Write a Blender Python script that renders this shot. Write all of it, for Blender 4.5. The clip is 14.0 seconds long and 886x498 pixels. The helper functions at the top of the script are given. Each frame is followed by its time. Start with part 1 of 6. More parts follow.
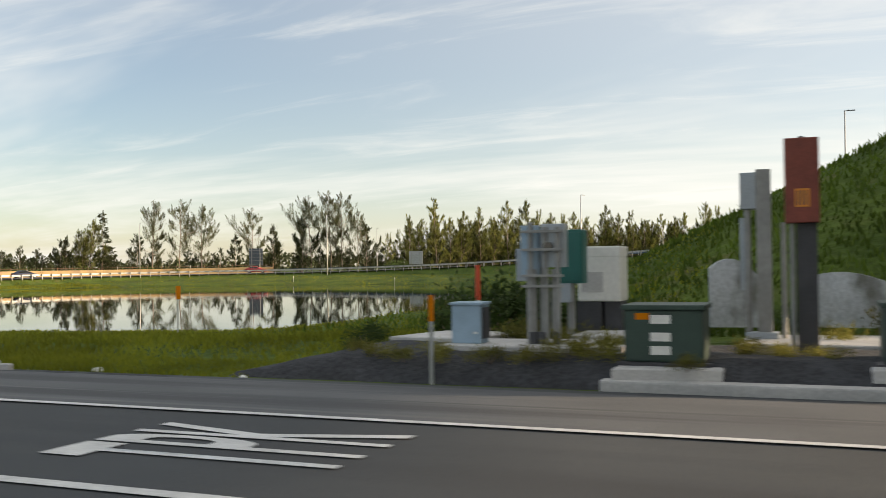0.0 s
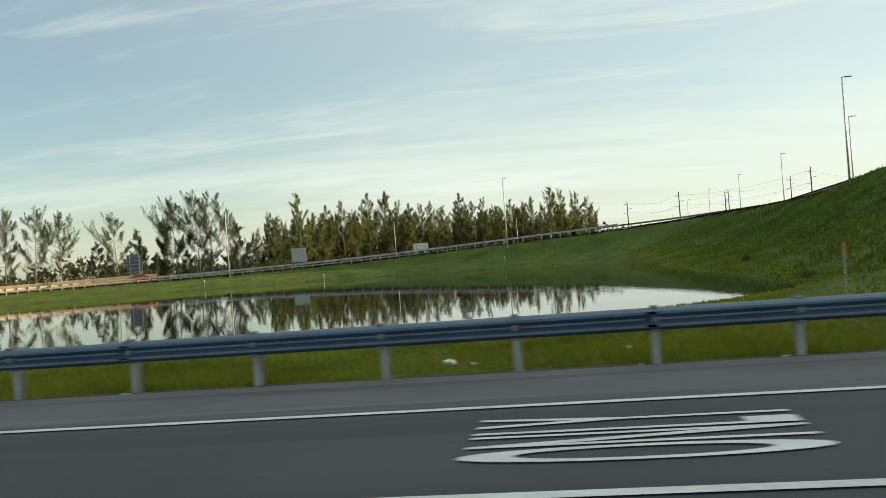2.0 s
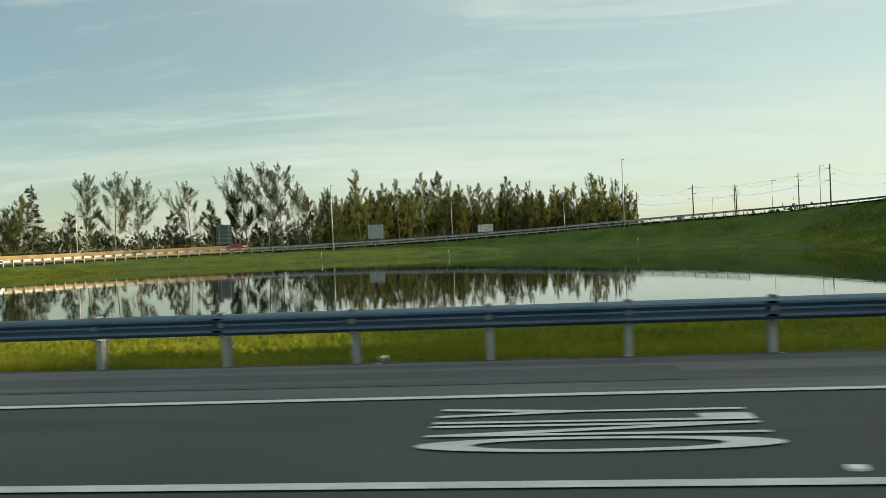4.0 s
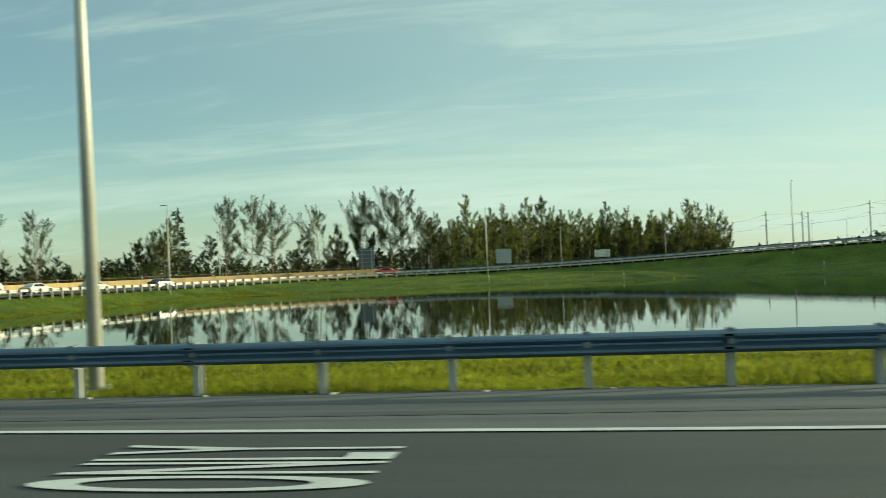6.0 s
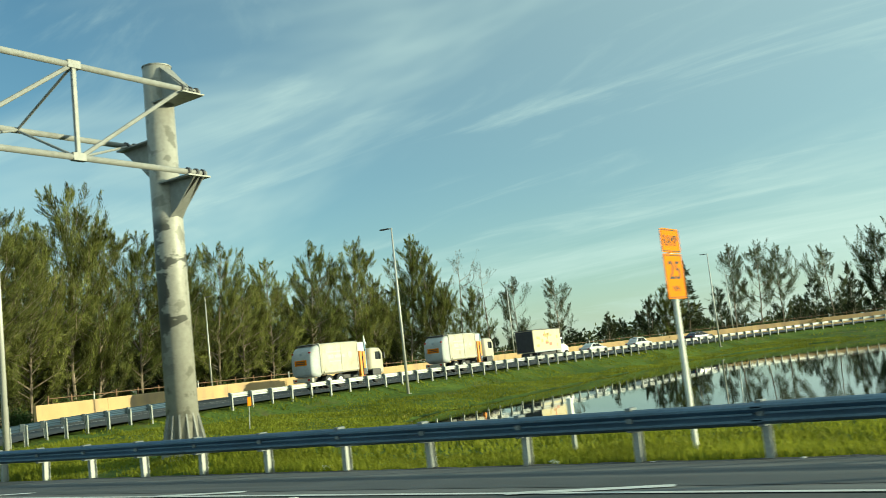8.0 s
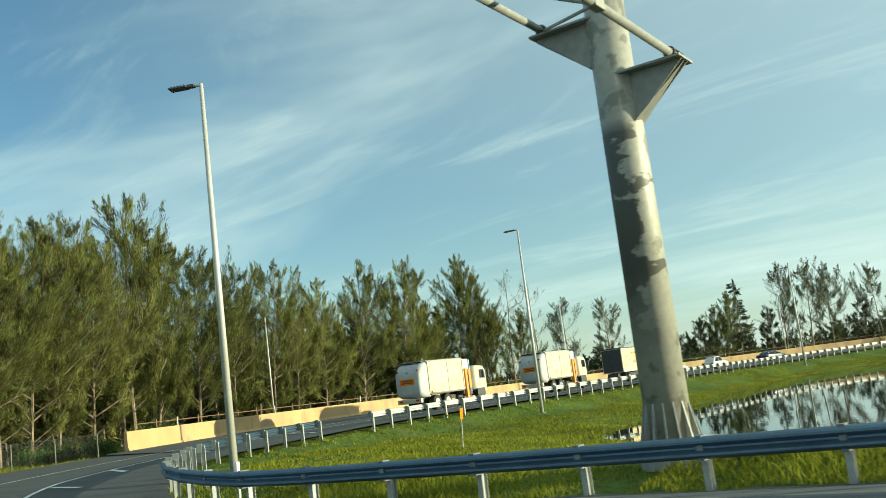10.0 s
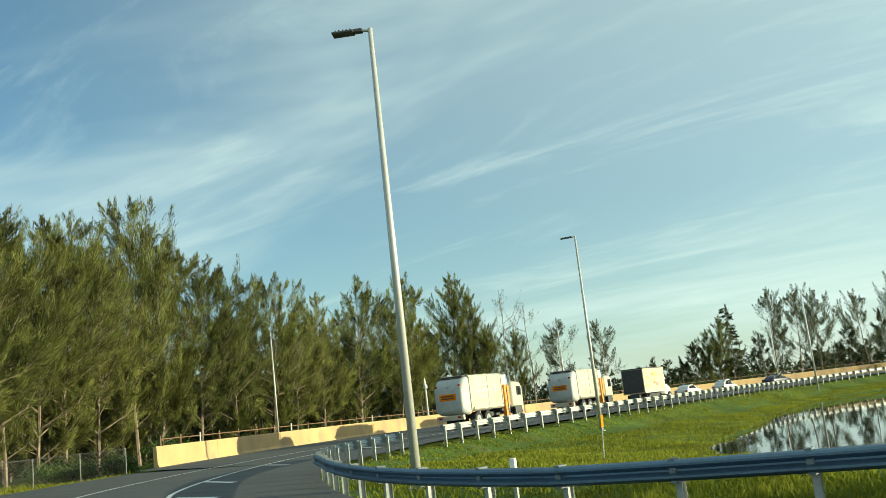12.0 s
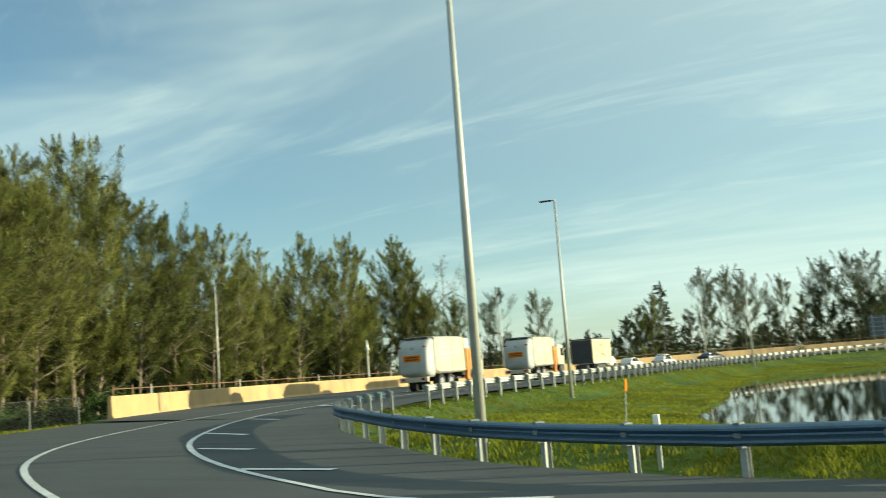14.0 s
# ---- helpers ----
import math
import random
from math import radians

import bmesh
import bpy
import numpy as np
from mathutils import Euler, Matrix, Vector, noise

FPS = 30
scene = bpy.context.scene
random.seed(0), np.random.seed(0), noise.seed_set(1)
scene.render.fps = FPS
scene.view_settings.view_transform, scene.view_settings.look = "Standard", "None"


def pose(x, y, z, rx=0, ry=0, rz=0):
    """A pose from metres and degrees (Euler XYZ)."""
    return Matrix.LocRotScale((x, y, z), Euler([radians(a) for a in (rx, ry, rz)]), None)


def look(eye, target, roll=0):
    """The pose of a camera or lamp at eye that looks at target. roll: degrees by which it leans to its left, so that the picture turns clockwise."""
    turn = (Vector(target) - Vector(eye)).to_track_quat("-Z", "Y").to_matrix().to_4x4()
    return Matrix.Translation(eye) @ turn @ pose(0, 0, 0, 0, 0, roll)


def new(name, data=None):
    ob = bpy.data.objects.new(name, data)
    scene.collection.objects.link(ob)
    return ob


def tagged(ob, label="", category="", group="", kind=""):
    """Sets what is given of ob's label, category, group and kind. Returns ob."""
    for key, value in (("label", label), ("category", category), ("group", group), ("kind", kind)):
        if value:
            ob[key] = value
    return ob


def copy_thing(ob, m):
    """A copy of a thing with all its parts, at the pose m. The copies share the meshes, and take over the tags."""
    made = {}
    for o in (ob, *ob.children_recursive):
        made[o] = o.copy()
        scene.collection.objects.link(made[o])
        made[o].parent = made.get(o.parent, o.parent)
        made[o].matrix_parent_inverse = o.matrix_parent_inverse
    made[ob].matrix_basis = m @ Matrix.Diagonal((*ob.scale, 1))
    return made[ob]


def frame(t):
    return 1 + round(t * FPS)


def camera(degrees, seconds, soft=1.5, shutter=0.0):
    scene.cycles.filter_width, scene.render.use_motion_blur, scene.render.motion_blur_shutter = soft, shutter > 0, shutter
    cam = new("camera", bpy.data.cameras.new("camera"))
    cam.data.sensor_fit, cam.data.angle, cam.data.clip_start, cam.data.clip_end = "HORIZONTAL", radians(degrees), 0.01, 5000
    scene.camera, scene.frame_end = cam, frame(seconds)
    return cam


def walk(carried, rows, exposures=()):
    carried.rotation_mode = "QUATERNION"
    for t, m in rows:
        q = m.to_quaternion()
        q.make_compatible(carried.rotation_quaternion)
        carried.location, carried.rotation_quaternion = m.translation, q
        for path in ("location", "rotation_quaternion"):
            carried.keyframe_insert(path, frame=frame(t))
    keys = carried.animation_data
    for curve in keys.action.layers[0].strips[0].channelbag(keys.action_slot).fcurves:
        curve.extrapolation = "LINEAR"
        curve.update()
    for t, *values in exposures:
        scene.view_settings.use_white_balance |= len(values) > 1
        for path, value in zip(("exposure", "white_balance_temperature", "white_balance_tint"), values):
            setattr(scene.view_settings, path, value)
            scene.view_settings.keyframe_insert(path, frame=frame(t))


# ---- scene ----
# ---------------------------------------------------------------- camera
cam = camera(51.201, 14.0, soft=0.72, shutter=0.18)

# seconds, x, y, z, turn to the left of +y, tilt up, lean
ROUTE = [
    (0.0, 14.837, 0.293, 1.556, 21.336, 1.009, -0.716),
    (0.5, 8.660, -0.012, 1.585, 18.118, 0.804, -0.804),
    (1.0, 2.232, -0.086, 1.566, 10.187, 0.655, -1.741),
    (1.5, -4.187, -0.031, 1.535, 8.055, 0.704, -3.826),
    (2.0, -10.497, -0.036, 1.515, 8.215, 0.217, -4.361),
    (2.5, -16.756, -0.089, 1.524, 8.243, -0.178, -3.590),
    (5.0, -47.058, 0.000, 1.540, 5.887, -0.851, -1.683),
    (5.5, -52.418, 0.089, 1.545, 5.817, 0.758, -1.075),
    (6.0, -57.309, -0.015, 1.533, 8.931, 1.120, -2.269),
    (6.5, -61.937, 0.079, 1.537, 19.501, 0.453, -4.251),
    (7.0, -66.358, 0.089, 1.531, 26.582, 1.942, -4.635),
    (7.5, -70.585, 0.136, 1.532, 31.286, 5.762, -5.199),
    (8.0, -74.470, 0.035, 1.580, 34.368, 6.777, -6.333),
    (8.5, -78.088, -0.050, 1.593, 34.446, 7.292, -7.045),
    (9.0, -81.440, -0.060, 1.627, 34.417, 7.765, -7.056),
    (11.5, -93.593, -0.309, 1.550, 30.423, 9.692, -6.810),
    (12.0, -95.070, -0.422, 1.544, 30.120, 9.991, -6.519),
    (12.5, -96.254, -0.436, 1.552, 29.885, 10.182, -6.434),
    (13.0, -97.300, -0.397, 1.553, 29.196, 9.166, -4.945),
    (13.5, -98.293, -0.417, 1.556, 28.409, 8.315, -4.335),
    (13.9, -99.05, -0.43, 1.55, 27.30, 7.92, -4.10),
    (14.0, -99.23, -0.45, 1.545, 25.351, 7.523, -4.16),
]
walk(cam, [(t, pose(x, y, z, 0, 0, turn) @ pose(0, 0, 0, 90 + tilt, 0, 0) @ pose(0, 0, 0, 0, 0, lean))
           for t, x, y, z, turn, tilt, lean in ROUTE],
     exposures=[(0, 1.45, 7100, 14), (1.0, 1.35, 6950, 2), (2.7, 1.25, 6800, 0), (4.8, 1.03, 6850, -14), (5.5, 1.03, 6650, -22), (7.0, 1.06, 6050, -24), (9.0, 1.18, 5950, -19), (12.5, 1.27, 6150, -15), (14, 1.27, 6150, -15)])

# ---------------------------------------------------------------- sky and sun
SUN_ELEV, SUN_AZ = radians(7.5), radians(68.0)      # azimuth clockwise from +y
world = bpy.data.worlds.new("world")
scene.world = world
world.use_nodes = True
wn, wl = world.node_tree.nodes, world.node_tree.links
wn.clear()
w_out = wn.new("ShaderNodeOutputWorld")
w_bg = wn.new("ShaderNodeBackground")
w_sky = wn.new("ShaderNodeTexSky")
w_sky.sky_type = 'NISHITA'
w_sky.sun_disc = False
w_sky.sun_elevation = radians(16.0)
w_sky.sun_rotation = SUN_AZ
w_sky.air_density, w_sky.dust_density, w_sky.ozone_density = 1.0, 0.6, 2.0
w_bg.inputs["Strength"].default_value = 0.062
w_tc = wn.new("ShaderNodeTexCoord")
w_sep = wn.new("ShaderNodeSeparateXYZ")
wl.new(w_tc.outputs["Generated"], w_sep.inputs[0])


def w_math(op, a, b=None):
    n = wn.new("ShaderNodeMath")
    n.operation = op
    for i, v in enumerate((a, b)):
        if v is None:
            continue
        if not isinstance(v, (int, float)):
            wl.new(v, n.inputs[i])
        else:
            n.inputs[i].default_value = v
    return n.outputs[0]


# thin cirrus on a flat layer: direction divided by its height
w_h = w_math('ADD', w_math('MAXIMUM', w_sep.outputs[2], 0.0), 0.16)
w_px = w_math('DIVIDE', w_sep.outputs[0], w_h)
w_py = w_math('DIVIDE', w_sep.outputs[1], w_h)
w_cv = wn.new("ShaderNodeCombineXYZ")
wl.new(w_px, w_cv.inputs[0])
wl.new(w_py, w_cv.inputs[1])


def w_cloud(scale, rot, stretch, detail, lo, hi, dist, shift=0.0):
    mp = wn.new("ShaderNodeMapping")
    mp.inputs["Rotation"].default_value = (0, 0, radians(rot))
    mp.inputs["Scale"].default_value = (scale, scale * stretch, 1)
    mp.inputs["Location"].default_value = (shift, shift * 0.7, 0)
    nz = wn.new("ShaderNodeTexNoise")
    nz.inputs["Scale"].default_value = 1.0
    nz.inputs["Detail"].default_value = detail
    nz.inputs["Roughness"].default_value = 0.62
    nz.inputs["Distortion"].default_value = dist
    mr = wn.new("ShaderNodeMapRange")
    mr.interpolation_type = 'SMOOTHSTEP'
    mr.inputs["From Min"].default_value = lo
    mr.inputs["From Max"].default_value = hi
    wl.new(w_cv.outputs[0], mp.inputs[0])
    wl.new(mp.outputs[0], nz.inputs["Vector"])
    wl.new(nz.outputs[0], mr.inputs[0])
    return mr.outputs[0]


w_c1 = w_cloud(0.30, 22, 2.3, 5, 0.40, 0.68, 0.6, 3.1)
w_c2 = w_cloud(0.9, 12, 3.2, 6, 0.50, 0.76, 0.8, 1.7)
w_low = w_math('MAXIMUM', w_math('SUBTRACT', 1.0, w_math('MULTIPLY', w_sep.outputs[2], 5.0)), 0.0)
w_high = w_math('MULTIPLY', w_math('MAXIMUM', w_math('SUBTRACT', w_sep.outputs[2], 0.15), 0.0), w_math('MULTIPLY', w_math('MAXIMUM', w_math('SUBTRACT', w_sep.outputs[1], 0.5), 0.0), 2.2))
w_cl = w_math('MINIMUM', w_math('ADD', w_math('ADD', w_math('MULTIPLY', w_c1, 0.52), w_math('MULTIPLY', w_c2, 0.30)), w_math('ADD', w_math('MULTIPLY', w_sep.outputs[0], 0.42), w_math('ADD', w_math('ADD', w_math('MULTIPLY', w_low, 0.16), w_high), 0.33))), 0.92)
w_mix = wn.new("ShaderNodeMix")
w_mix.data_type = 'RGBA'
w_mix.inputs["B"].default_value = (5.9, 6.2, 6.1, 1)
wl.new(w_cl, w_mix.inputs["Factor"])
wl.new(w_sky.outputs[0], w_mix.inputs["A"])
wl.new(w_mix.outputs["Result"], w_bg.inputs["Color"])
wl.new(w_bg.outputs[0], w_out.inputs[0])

sun = new("sun", bpy.data.lights.new("sun", 'SUN'))
sun.data.energy = 3.7
sun.data.angle = radians(0.5)
sun.data.color = (1.0, 0.80, 0.56)
SUN_DIR = Vector((math.sin(SUN_AZ) * math.cos(SUN_ELEV), math.cos(SUN_AZ) * math.cos(SUN_ELEV), math.sin(SUN_ELEV)))
sun.matrix_world = look(SUN_DIR * 50, (0, 0, 0))

# ---------------------------------------------------------------- materials


def mat(name, base, rough=0.7, metal=0.0, spread=0.15, scale=3.0, fine=40.0, bump=0.15, tint=None, per_object=0.0, spec=None, depth=0.01):
    """A surface with colour variation at two scales and fine relief. tint: the second colour of the large patches."""
    m = bpy.data.materials.new(name)
    m.use_nodes = True
    n, l = m.node_tree.nodes, m.node_tree.links
    b = n["Principled BSDF"]
    tc = n.new("ShaderNodeNewGeometry")
    big, small = n.new("ShaderNodeTexNoise"), n.new("ShaderNodeTexNoise")
    big.inputs["Scale"].default_value, big.inputs["Detail"].default_value = scale, 6
    small.inputs["Scale"].default_value, small.inputs["Detail"].default_value = fine, 4
    for t in (big, small):
        l.new(tc.outputs["Position"], t.inputs["Vector"])
    lo = tint or tuple(c * (1 - spread) for c in base)
    hi = tuple(min(1, c * (1 + spread)) for c in base)
    ramp = n.new("ShaderNodeValToRGB")
    ramp.color_ramp.elements[0].position, ramp.color_ramp.elements[1].position = 0.32, 0.68
    ramp.color_ramp.elements[0].color, ramp.color_ramp.elements[1].color = (*lo, 1), (*hi, 1)
    l.new(big.outputs[0], ramp.inputs[0])
    mx = n.new("ShaderNodeMix")
    mx.data_type, mx.blend_type = 'RGBA', 'MULTIPLY'
    mr = n.new("ShaderNodeMapRange")
    mr.inputs["From Min"].default_value, mr.inputs["From Max"].default_value = 0.3, 0.7
    mr.inputs["To Min"].default_value, mr.inputs["To Max"].default_value = 1 - spread, 1 + spread
    l.new(small.outputs[0], mr.inputs[0])
    l.new(ramp.outputs[0], mx.inputs["A"])
    l.new(mr.outputs[0], mx.inputs["B"])
    mx.inputs["Factor"].default_value = 1.0
    col = mx.outputs["Result"]
    if per_object:
        oi, mr2, mx2 = n.new("ShaderNodeObjectInfo"), n.new("ShaderNodeMapRange"), n.new("ShaderNodeMix")
        mr2.inputs["To Min"].default_value, mr2.inputs["To Max"].default_value = 1 - per_object, 1 + per_object
        mx2.data_type, mx2.blend_type = 'RGBA', 'MULTIPLY'
        mx2.inputs["Factor"].default_value = 1.0
        l.new(oi.outputs["Random"], mr2.inputs[0])
        l.new(col, mx2.inputs["A"])
        l.new(mr2.outputs[0], mx2.inputs["B"])
        col = mx2.outputs["Result"]
    l.new(col, b.inputs["Base Color"])
    b.inputs["Roughness"].default_value, b.inputs["Metallic"].default_value = rough, metal
    if spec is not None:
        b.inputs["Specular IOR Level"].default_value = spec
    if bump:
        bp = n.new("ShaderNodeBump")
        bp.inputs["Strength"].default_value, bp.inputs["Distance"].default_value = bump, depth
        l.new(small.outputs[0], bp.inputs["Height"])
        l.new(bp.outputs[0], b.inputs["Normal"])
    return m


def leaf_mat(name, base, spread=0.35, through_=0.35, clump=0.55, depth=0.45):
    """Foliage: colour varies clump by clump, some light comes through."""
    m = bpy.data.materials.new(name)
    m.use_nodes = True
    n, l = m.node_tree.nodes, m.node_tree.links
    b, out = n["Principled BSDF"], n["Material Output"]
    g, oi = n.new("ShaderNodeNewGeometry"), n.new("ShaderNodeObjectInfo")
    add = n.new("ShaderNodeMath")
    add.operation = 'MULTIPLY_ADD'
    add.inputs[1].default_value = 0.4
    l.new(oi.outputs["Random"], add.inputs[0])
    mul = n.new("ShaderNodeMath")
    mul.operation = 'MULTIPLY'
    mul.inputs[1].default_value = 0.6
    l.new(g.outputs["Random Per Island"], mul.inputs[0])
    l.new(mul.outputs[0], add.inputs[2])
    ramp = n.new("ShaderNodeValToRGB")
    ramp.color_ramp.elements[0].color = (*[c * (1 - spread) for c in base], 1)
    ramp.color_ramp.elements[1].color = (base[0] * (1 + 1.5 * spread), base[1] * (1 + spread), base[2] * (1 + 0.4 * spread), 1)
    l.new(add.outputs[0], ramp.inputs[0])
    # boughs darker or paler than their neighbours, painting in lit and shaded clumps
    nz, mr, mx = n.new("ShaderNodeTexNoise"), n.new("ShaderNodeMapRange"), n.new("ShaderNodeMix")
    nz.inputs["Scale"].default_value, nz.inputs["Detail"].default_value = clump, 3
    l.new(g.outputs["Position"], nz.inputs["Vector"])
    for key, val in (("From Min", 0.36), ("From Max", 0.64), ("To Min", 1 - depth), ("To Max", 1 + depth)):
        mr.inputs[key].default_value = val
    l.new(nz.outputs[0], mr.inputs[0])
    mx.data_type, mx.blend_type = 'RGBA', 'MULTIPLY'
    mx.inputs["Factor"].default_value = 1.0
    l.new(ramp.outputs[0], mx.inputs["A"])
    l.new(mr.outputs[0], mx.inputs["B"])
    col = mx.outputs["Result"]
    l.new(col, b.inputs["Base Color"])
    b.inputs["Roughness"].default_value = 0.75
    b.inputs["Specular IOR Level"].default_value = 0.2
    tr, mix = n.new("ShaderNodeBsdfTranslucent"), n.new("ShaderNodeMixShader")
    l.new(col, tr.inputs[0])
    mix.inputs[0].default_value = through_
    l.new(b.outputs[0], mix.inputs[1])
    l.new(tr.outputs[0], mix.inputs[2])
    l.new(mix.outputs[0], out.inputs[0])
    return m


M_ASPHALT = mat("asphalt", (0.051, 0.056, 0.060), 0.88, spread=0.16, scale=0.35, fine=55, bump=0.5)
M_SHOULDER = mat("shoulder_asphalt", (0.098, 0.102, 0.106), 0.85, spread=0.16, scale=0.5, fine=50, bump=0.5)
M_PAINT = mat("road_paint", (0.62, 0.62, 0.60), 0.6, spread=0.14, scale=2.5, fine=30, bump=0.3)
M_GRASS = mat("mown_grass", (0.078, 0.112, 0.020), 0.9, spread=0.28, scale=0.22, fine=3.5, bump=0.9, tint=(0.048, 0.078, 0.015), depth=0.12, spec=0.1)
M_BLADE = leaf_mat("grass_blade", (0.190, 0.222, 0.026), 0.36, 0.5, 0.35, 0.25)
# longer slope grass; its dark tone includes the embankment's shade
M_BLADE_SHADE = leaf_mat("rough_shaded_slope_grass", (0.076, 0.128, 0.022), 0.45, 0.4, 0.3, 0.35)
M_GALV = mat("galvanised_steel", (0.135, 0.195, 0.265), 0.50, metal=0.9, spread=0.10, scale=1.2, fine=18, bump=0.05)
# same steel as M_GALV, paler: sunlight on the ramp rail is painted in
M_GALV_SUNLIT = mat("sunlit_galvanised_rail", (0.52, 0.53, 0.52), 0.5, metal=0.3, spread=0.10, scale=1.2, fine=18, bump=0.05)
M_GALV_POST = mat("galvanised_post", (0.36, 0.37, 0.35), 0.6, metal=0.25, spread=0.12, scale=2.0, fine=25, bump=0.1)
M_POLE = mat("lamp_pole_alu", (0.50, 0.49, 0.46), 0.5, metal=0.25, spread=0.08, scale=0.8, fine=20, bump=0.04)
M_GALVCOL = mat("galvanised_column", (0.29, 0.29, 0.275), 0.6, metal=0.2, spread=0.12, scale=0.9, fine=9, bump=0.08)
M_DARKSIGN = mat("dark_sign_back", (0.10, 0.12, 0.14), 0.6, metal=0.2, spread=0.1)
M_RUSTRAIL = mat("rusty_rail", (0.16, 0.09, 0.05), 0.8, spread=0.25)
M_COLUMN = mat("stained_column", (0.36, 0.35, 0.31), 0.55, metal=0.15, spread=0.10, scale=0.9, fine=9, bump=0.08)


def stain(m, colour, scale, lo, hi, stretch):
    """Blotches of another colour over a material, with soft edges."""
    n, l = m.node_tree.nodes, m.node_tree.links
    b = n["Principled BSDF"]
    src = b.inputs["Base Color"].links[0].from_socket
    g, mp, nz, mr, mx = (n.new(k) for k in ("ShaderNodeNewGeometry", "ShaderNodeMapping", "ShaderNodeTexNoise", "ShaderNodeMapRange", "ShaderNodeMix"))
    mp.inputs["Scale"].default_value = stretch
    nz.inputs["Scale"].default_value, nz.inputs["Detail"].default_value = scale, 5
    mr.inputs["From Min"].default_value, mr.inputs["From Max"].default_value = lo, hi
    mx.data_type = 'RGBA'
    mx.inputs["B"].default_value = (*colour, 1)
    l.new(g.outputs["Position"], mp.inputs[0])
    l.new(mp.outputs[0], nz.inputs["Vector"])
    l.new(nz.outputs[0], mr.inputs[0])
    l.new(mr.outputs[0], mx.inputs["Factor"])
    l.new(src, mx.inputs["A"])
    l.new(mx.outputs["Result"], b.inputs["Base Color"])




def streaks(m, colour, axis_x, span, scale, lo, hi):
    """Hard-edged dark sheets, weathering and painted shade, within a span of heights, thicker to one side of the line x
    = axis_x.
    """
    n, l = m.node_tree.nodes, m.node_tree.links
    b = n["Principled BSDF"]
    src = b.inputs["Base Color"].links[0].from_socket
    g, sep, nz, mp = (n.new(k) for k in ("ShaderNodeNewGeometry", "ShaderNodeSeparateXYZ", "ShaderNodeTexNoise", "ShaderNodeMapping"))
    l.new(g.outputs["Position"], sep.inputs[0])
    mp.inputs["Scale"].default_value = (1.0, 1.0, 1.9)
    l.new(g.outputs["Position"], mp.inputs[0])
    l.new(mp.outputs[0], nz.inputs["Vector"])
    nz.inputs["Scale"].default_value, nz.inputs["Detail"].default_value = scale, 4

    def ramp(sock, a, c, to0=0.0, to1=1.0):
        r = n.new("ShaderNodeMapRange")
        for key, val in (("From Min", a), ("From Max", c), ("To Min", to0), ("To Max", to1)):
            r.inputs[key].default_value = val
        l.new(sock, r.inputs[0])
        return r.outputs[0]

    def op(kind, a, c):
        q = n.new("ShaderNodeMath")
        q.operation = kind
        l.new(a, q.inputs[0])
        l.new(c, q.inputs[1])
        return q.outputs[0]

    side = ramp(sep.outputs[0], axis_x - 0.3, axis_x + 0.36, 0.16, -0.17)
    heights = op('MULTIPLY', ramp(sep.outputs[2], span[0] - 0.9, span[0] + 0.6), ramp(sep.outputs[2], span[1] + 0.15, span[1] - 0.1))
    mask = ramp(op('ADD', nz.outputs[0], side), lo, hi)
    mx = n.new("ShaderNodeMix")
    mx.data_type = 'RGBA'
    mx.inputs["B"].default_value = (*colour, 1)
    l.new(op('MULTIPLY', heights, mask), mx.inputs["Factor"])
    l.new(src, mx.inputs["A"])
    l.new(mx.outputs["Result"], b.inputs["Base Color"])


stain(M_COLUMN, (0.22, 0.215, 0.185), 2.3, 0.56, 0.62, (1.0, 1.0, 1.0))
# dark patches; their bias to -x paints in the column's shaded side
streaks(M_COLUMN, (0.085, 0.085, 0.075), -93.1, (2.6, 5.75), 1.6, 0.43, 0.47)
M_HEAD = mat("lamp_head_dark", (0.07, 0.07, 0.075), 0.5, spread=0.1)
M_WALL = mat("barrier_concrete", (0.46, 0.315, 0.15), 0.88, spread=0.10, scale=0.35, fine=14, bump=0.25)
M_CONC = mat("pale_concrete", (0.50, 0.49, 0.47), 0.88, spread=0.13, scale=1.2, fine=25, bump=0.3)
M_BARK = mat("grey_bark", (0.20, 0.155, 0.115), 0.9, spread=0.3, scale=1.5, fine=12, bump=0.6)
M_NEEDLE = leaf_mat("casuarina_needles", (0.112, 0.136, 0.042), 0.55, 0.28, 0.6, 0.62)
# dark conifers and scrub; the tone also puts in shade inside the wood
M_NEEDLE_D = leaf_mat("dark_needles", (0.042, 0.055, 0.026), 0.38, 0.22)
M_NEEDLE_O = leaf_mat("thin_grey_green_needles", (0.066, 0.082, 0.042), 0.45, 0.30)
M_BUSH = leaf_mat("broadleaf", (0.050, 0.085, 0.025), 0.35, 0.25)
M_YELLOW = mat("amber_sign_face", (0.66, 0.195, 0.002), 0.75, spread=0.04, spec=0.15, scale=3, fine=60, bump=0.02)
M_BLACK = mat("black_paint", (0.02, 0.02, 0.02), 0.6, spread=0.1)
M_WHITE = mat("white_paint", (0.78, 0.77, 0.72), 0.5, spread=0.06, scale=1.0, fine=12, bump=0.04)
M_GREEN = mat("green_sign_face", (0.0, 0.125, 0.062), 0.6, spread=0.04, scale=3, fine=60, bump=0.02)
M_TYRE = mat("tyre_rubber", (0.025, 0.025, 0.027), 0.85, spread=0.15)
M_DARK = mat("dark_steel", (0.06, 0.06, 0.065), 0.6, metal=0.3, spread=0.15)
M_ORANGE = mat("orange_arm", (0.75, 0.26, 0.03), 0.55, spread=0.1)
M_REDCAP = mat("red_orange_plastic", (0.62, 0.085, 0.03), 0.5, spread=0.08)
M_RED = mat("red_car_paint", (0.35, 0.02, 0.025), 0.3, spread=0.04)
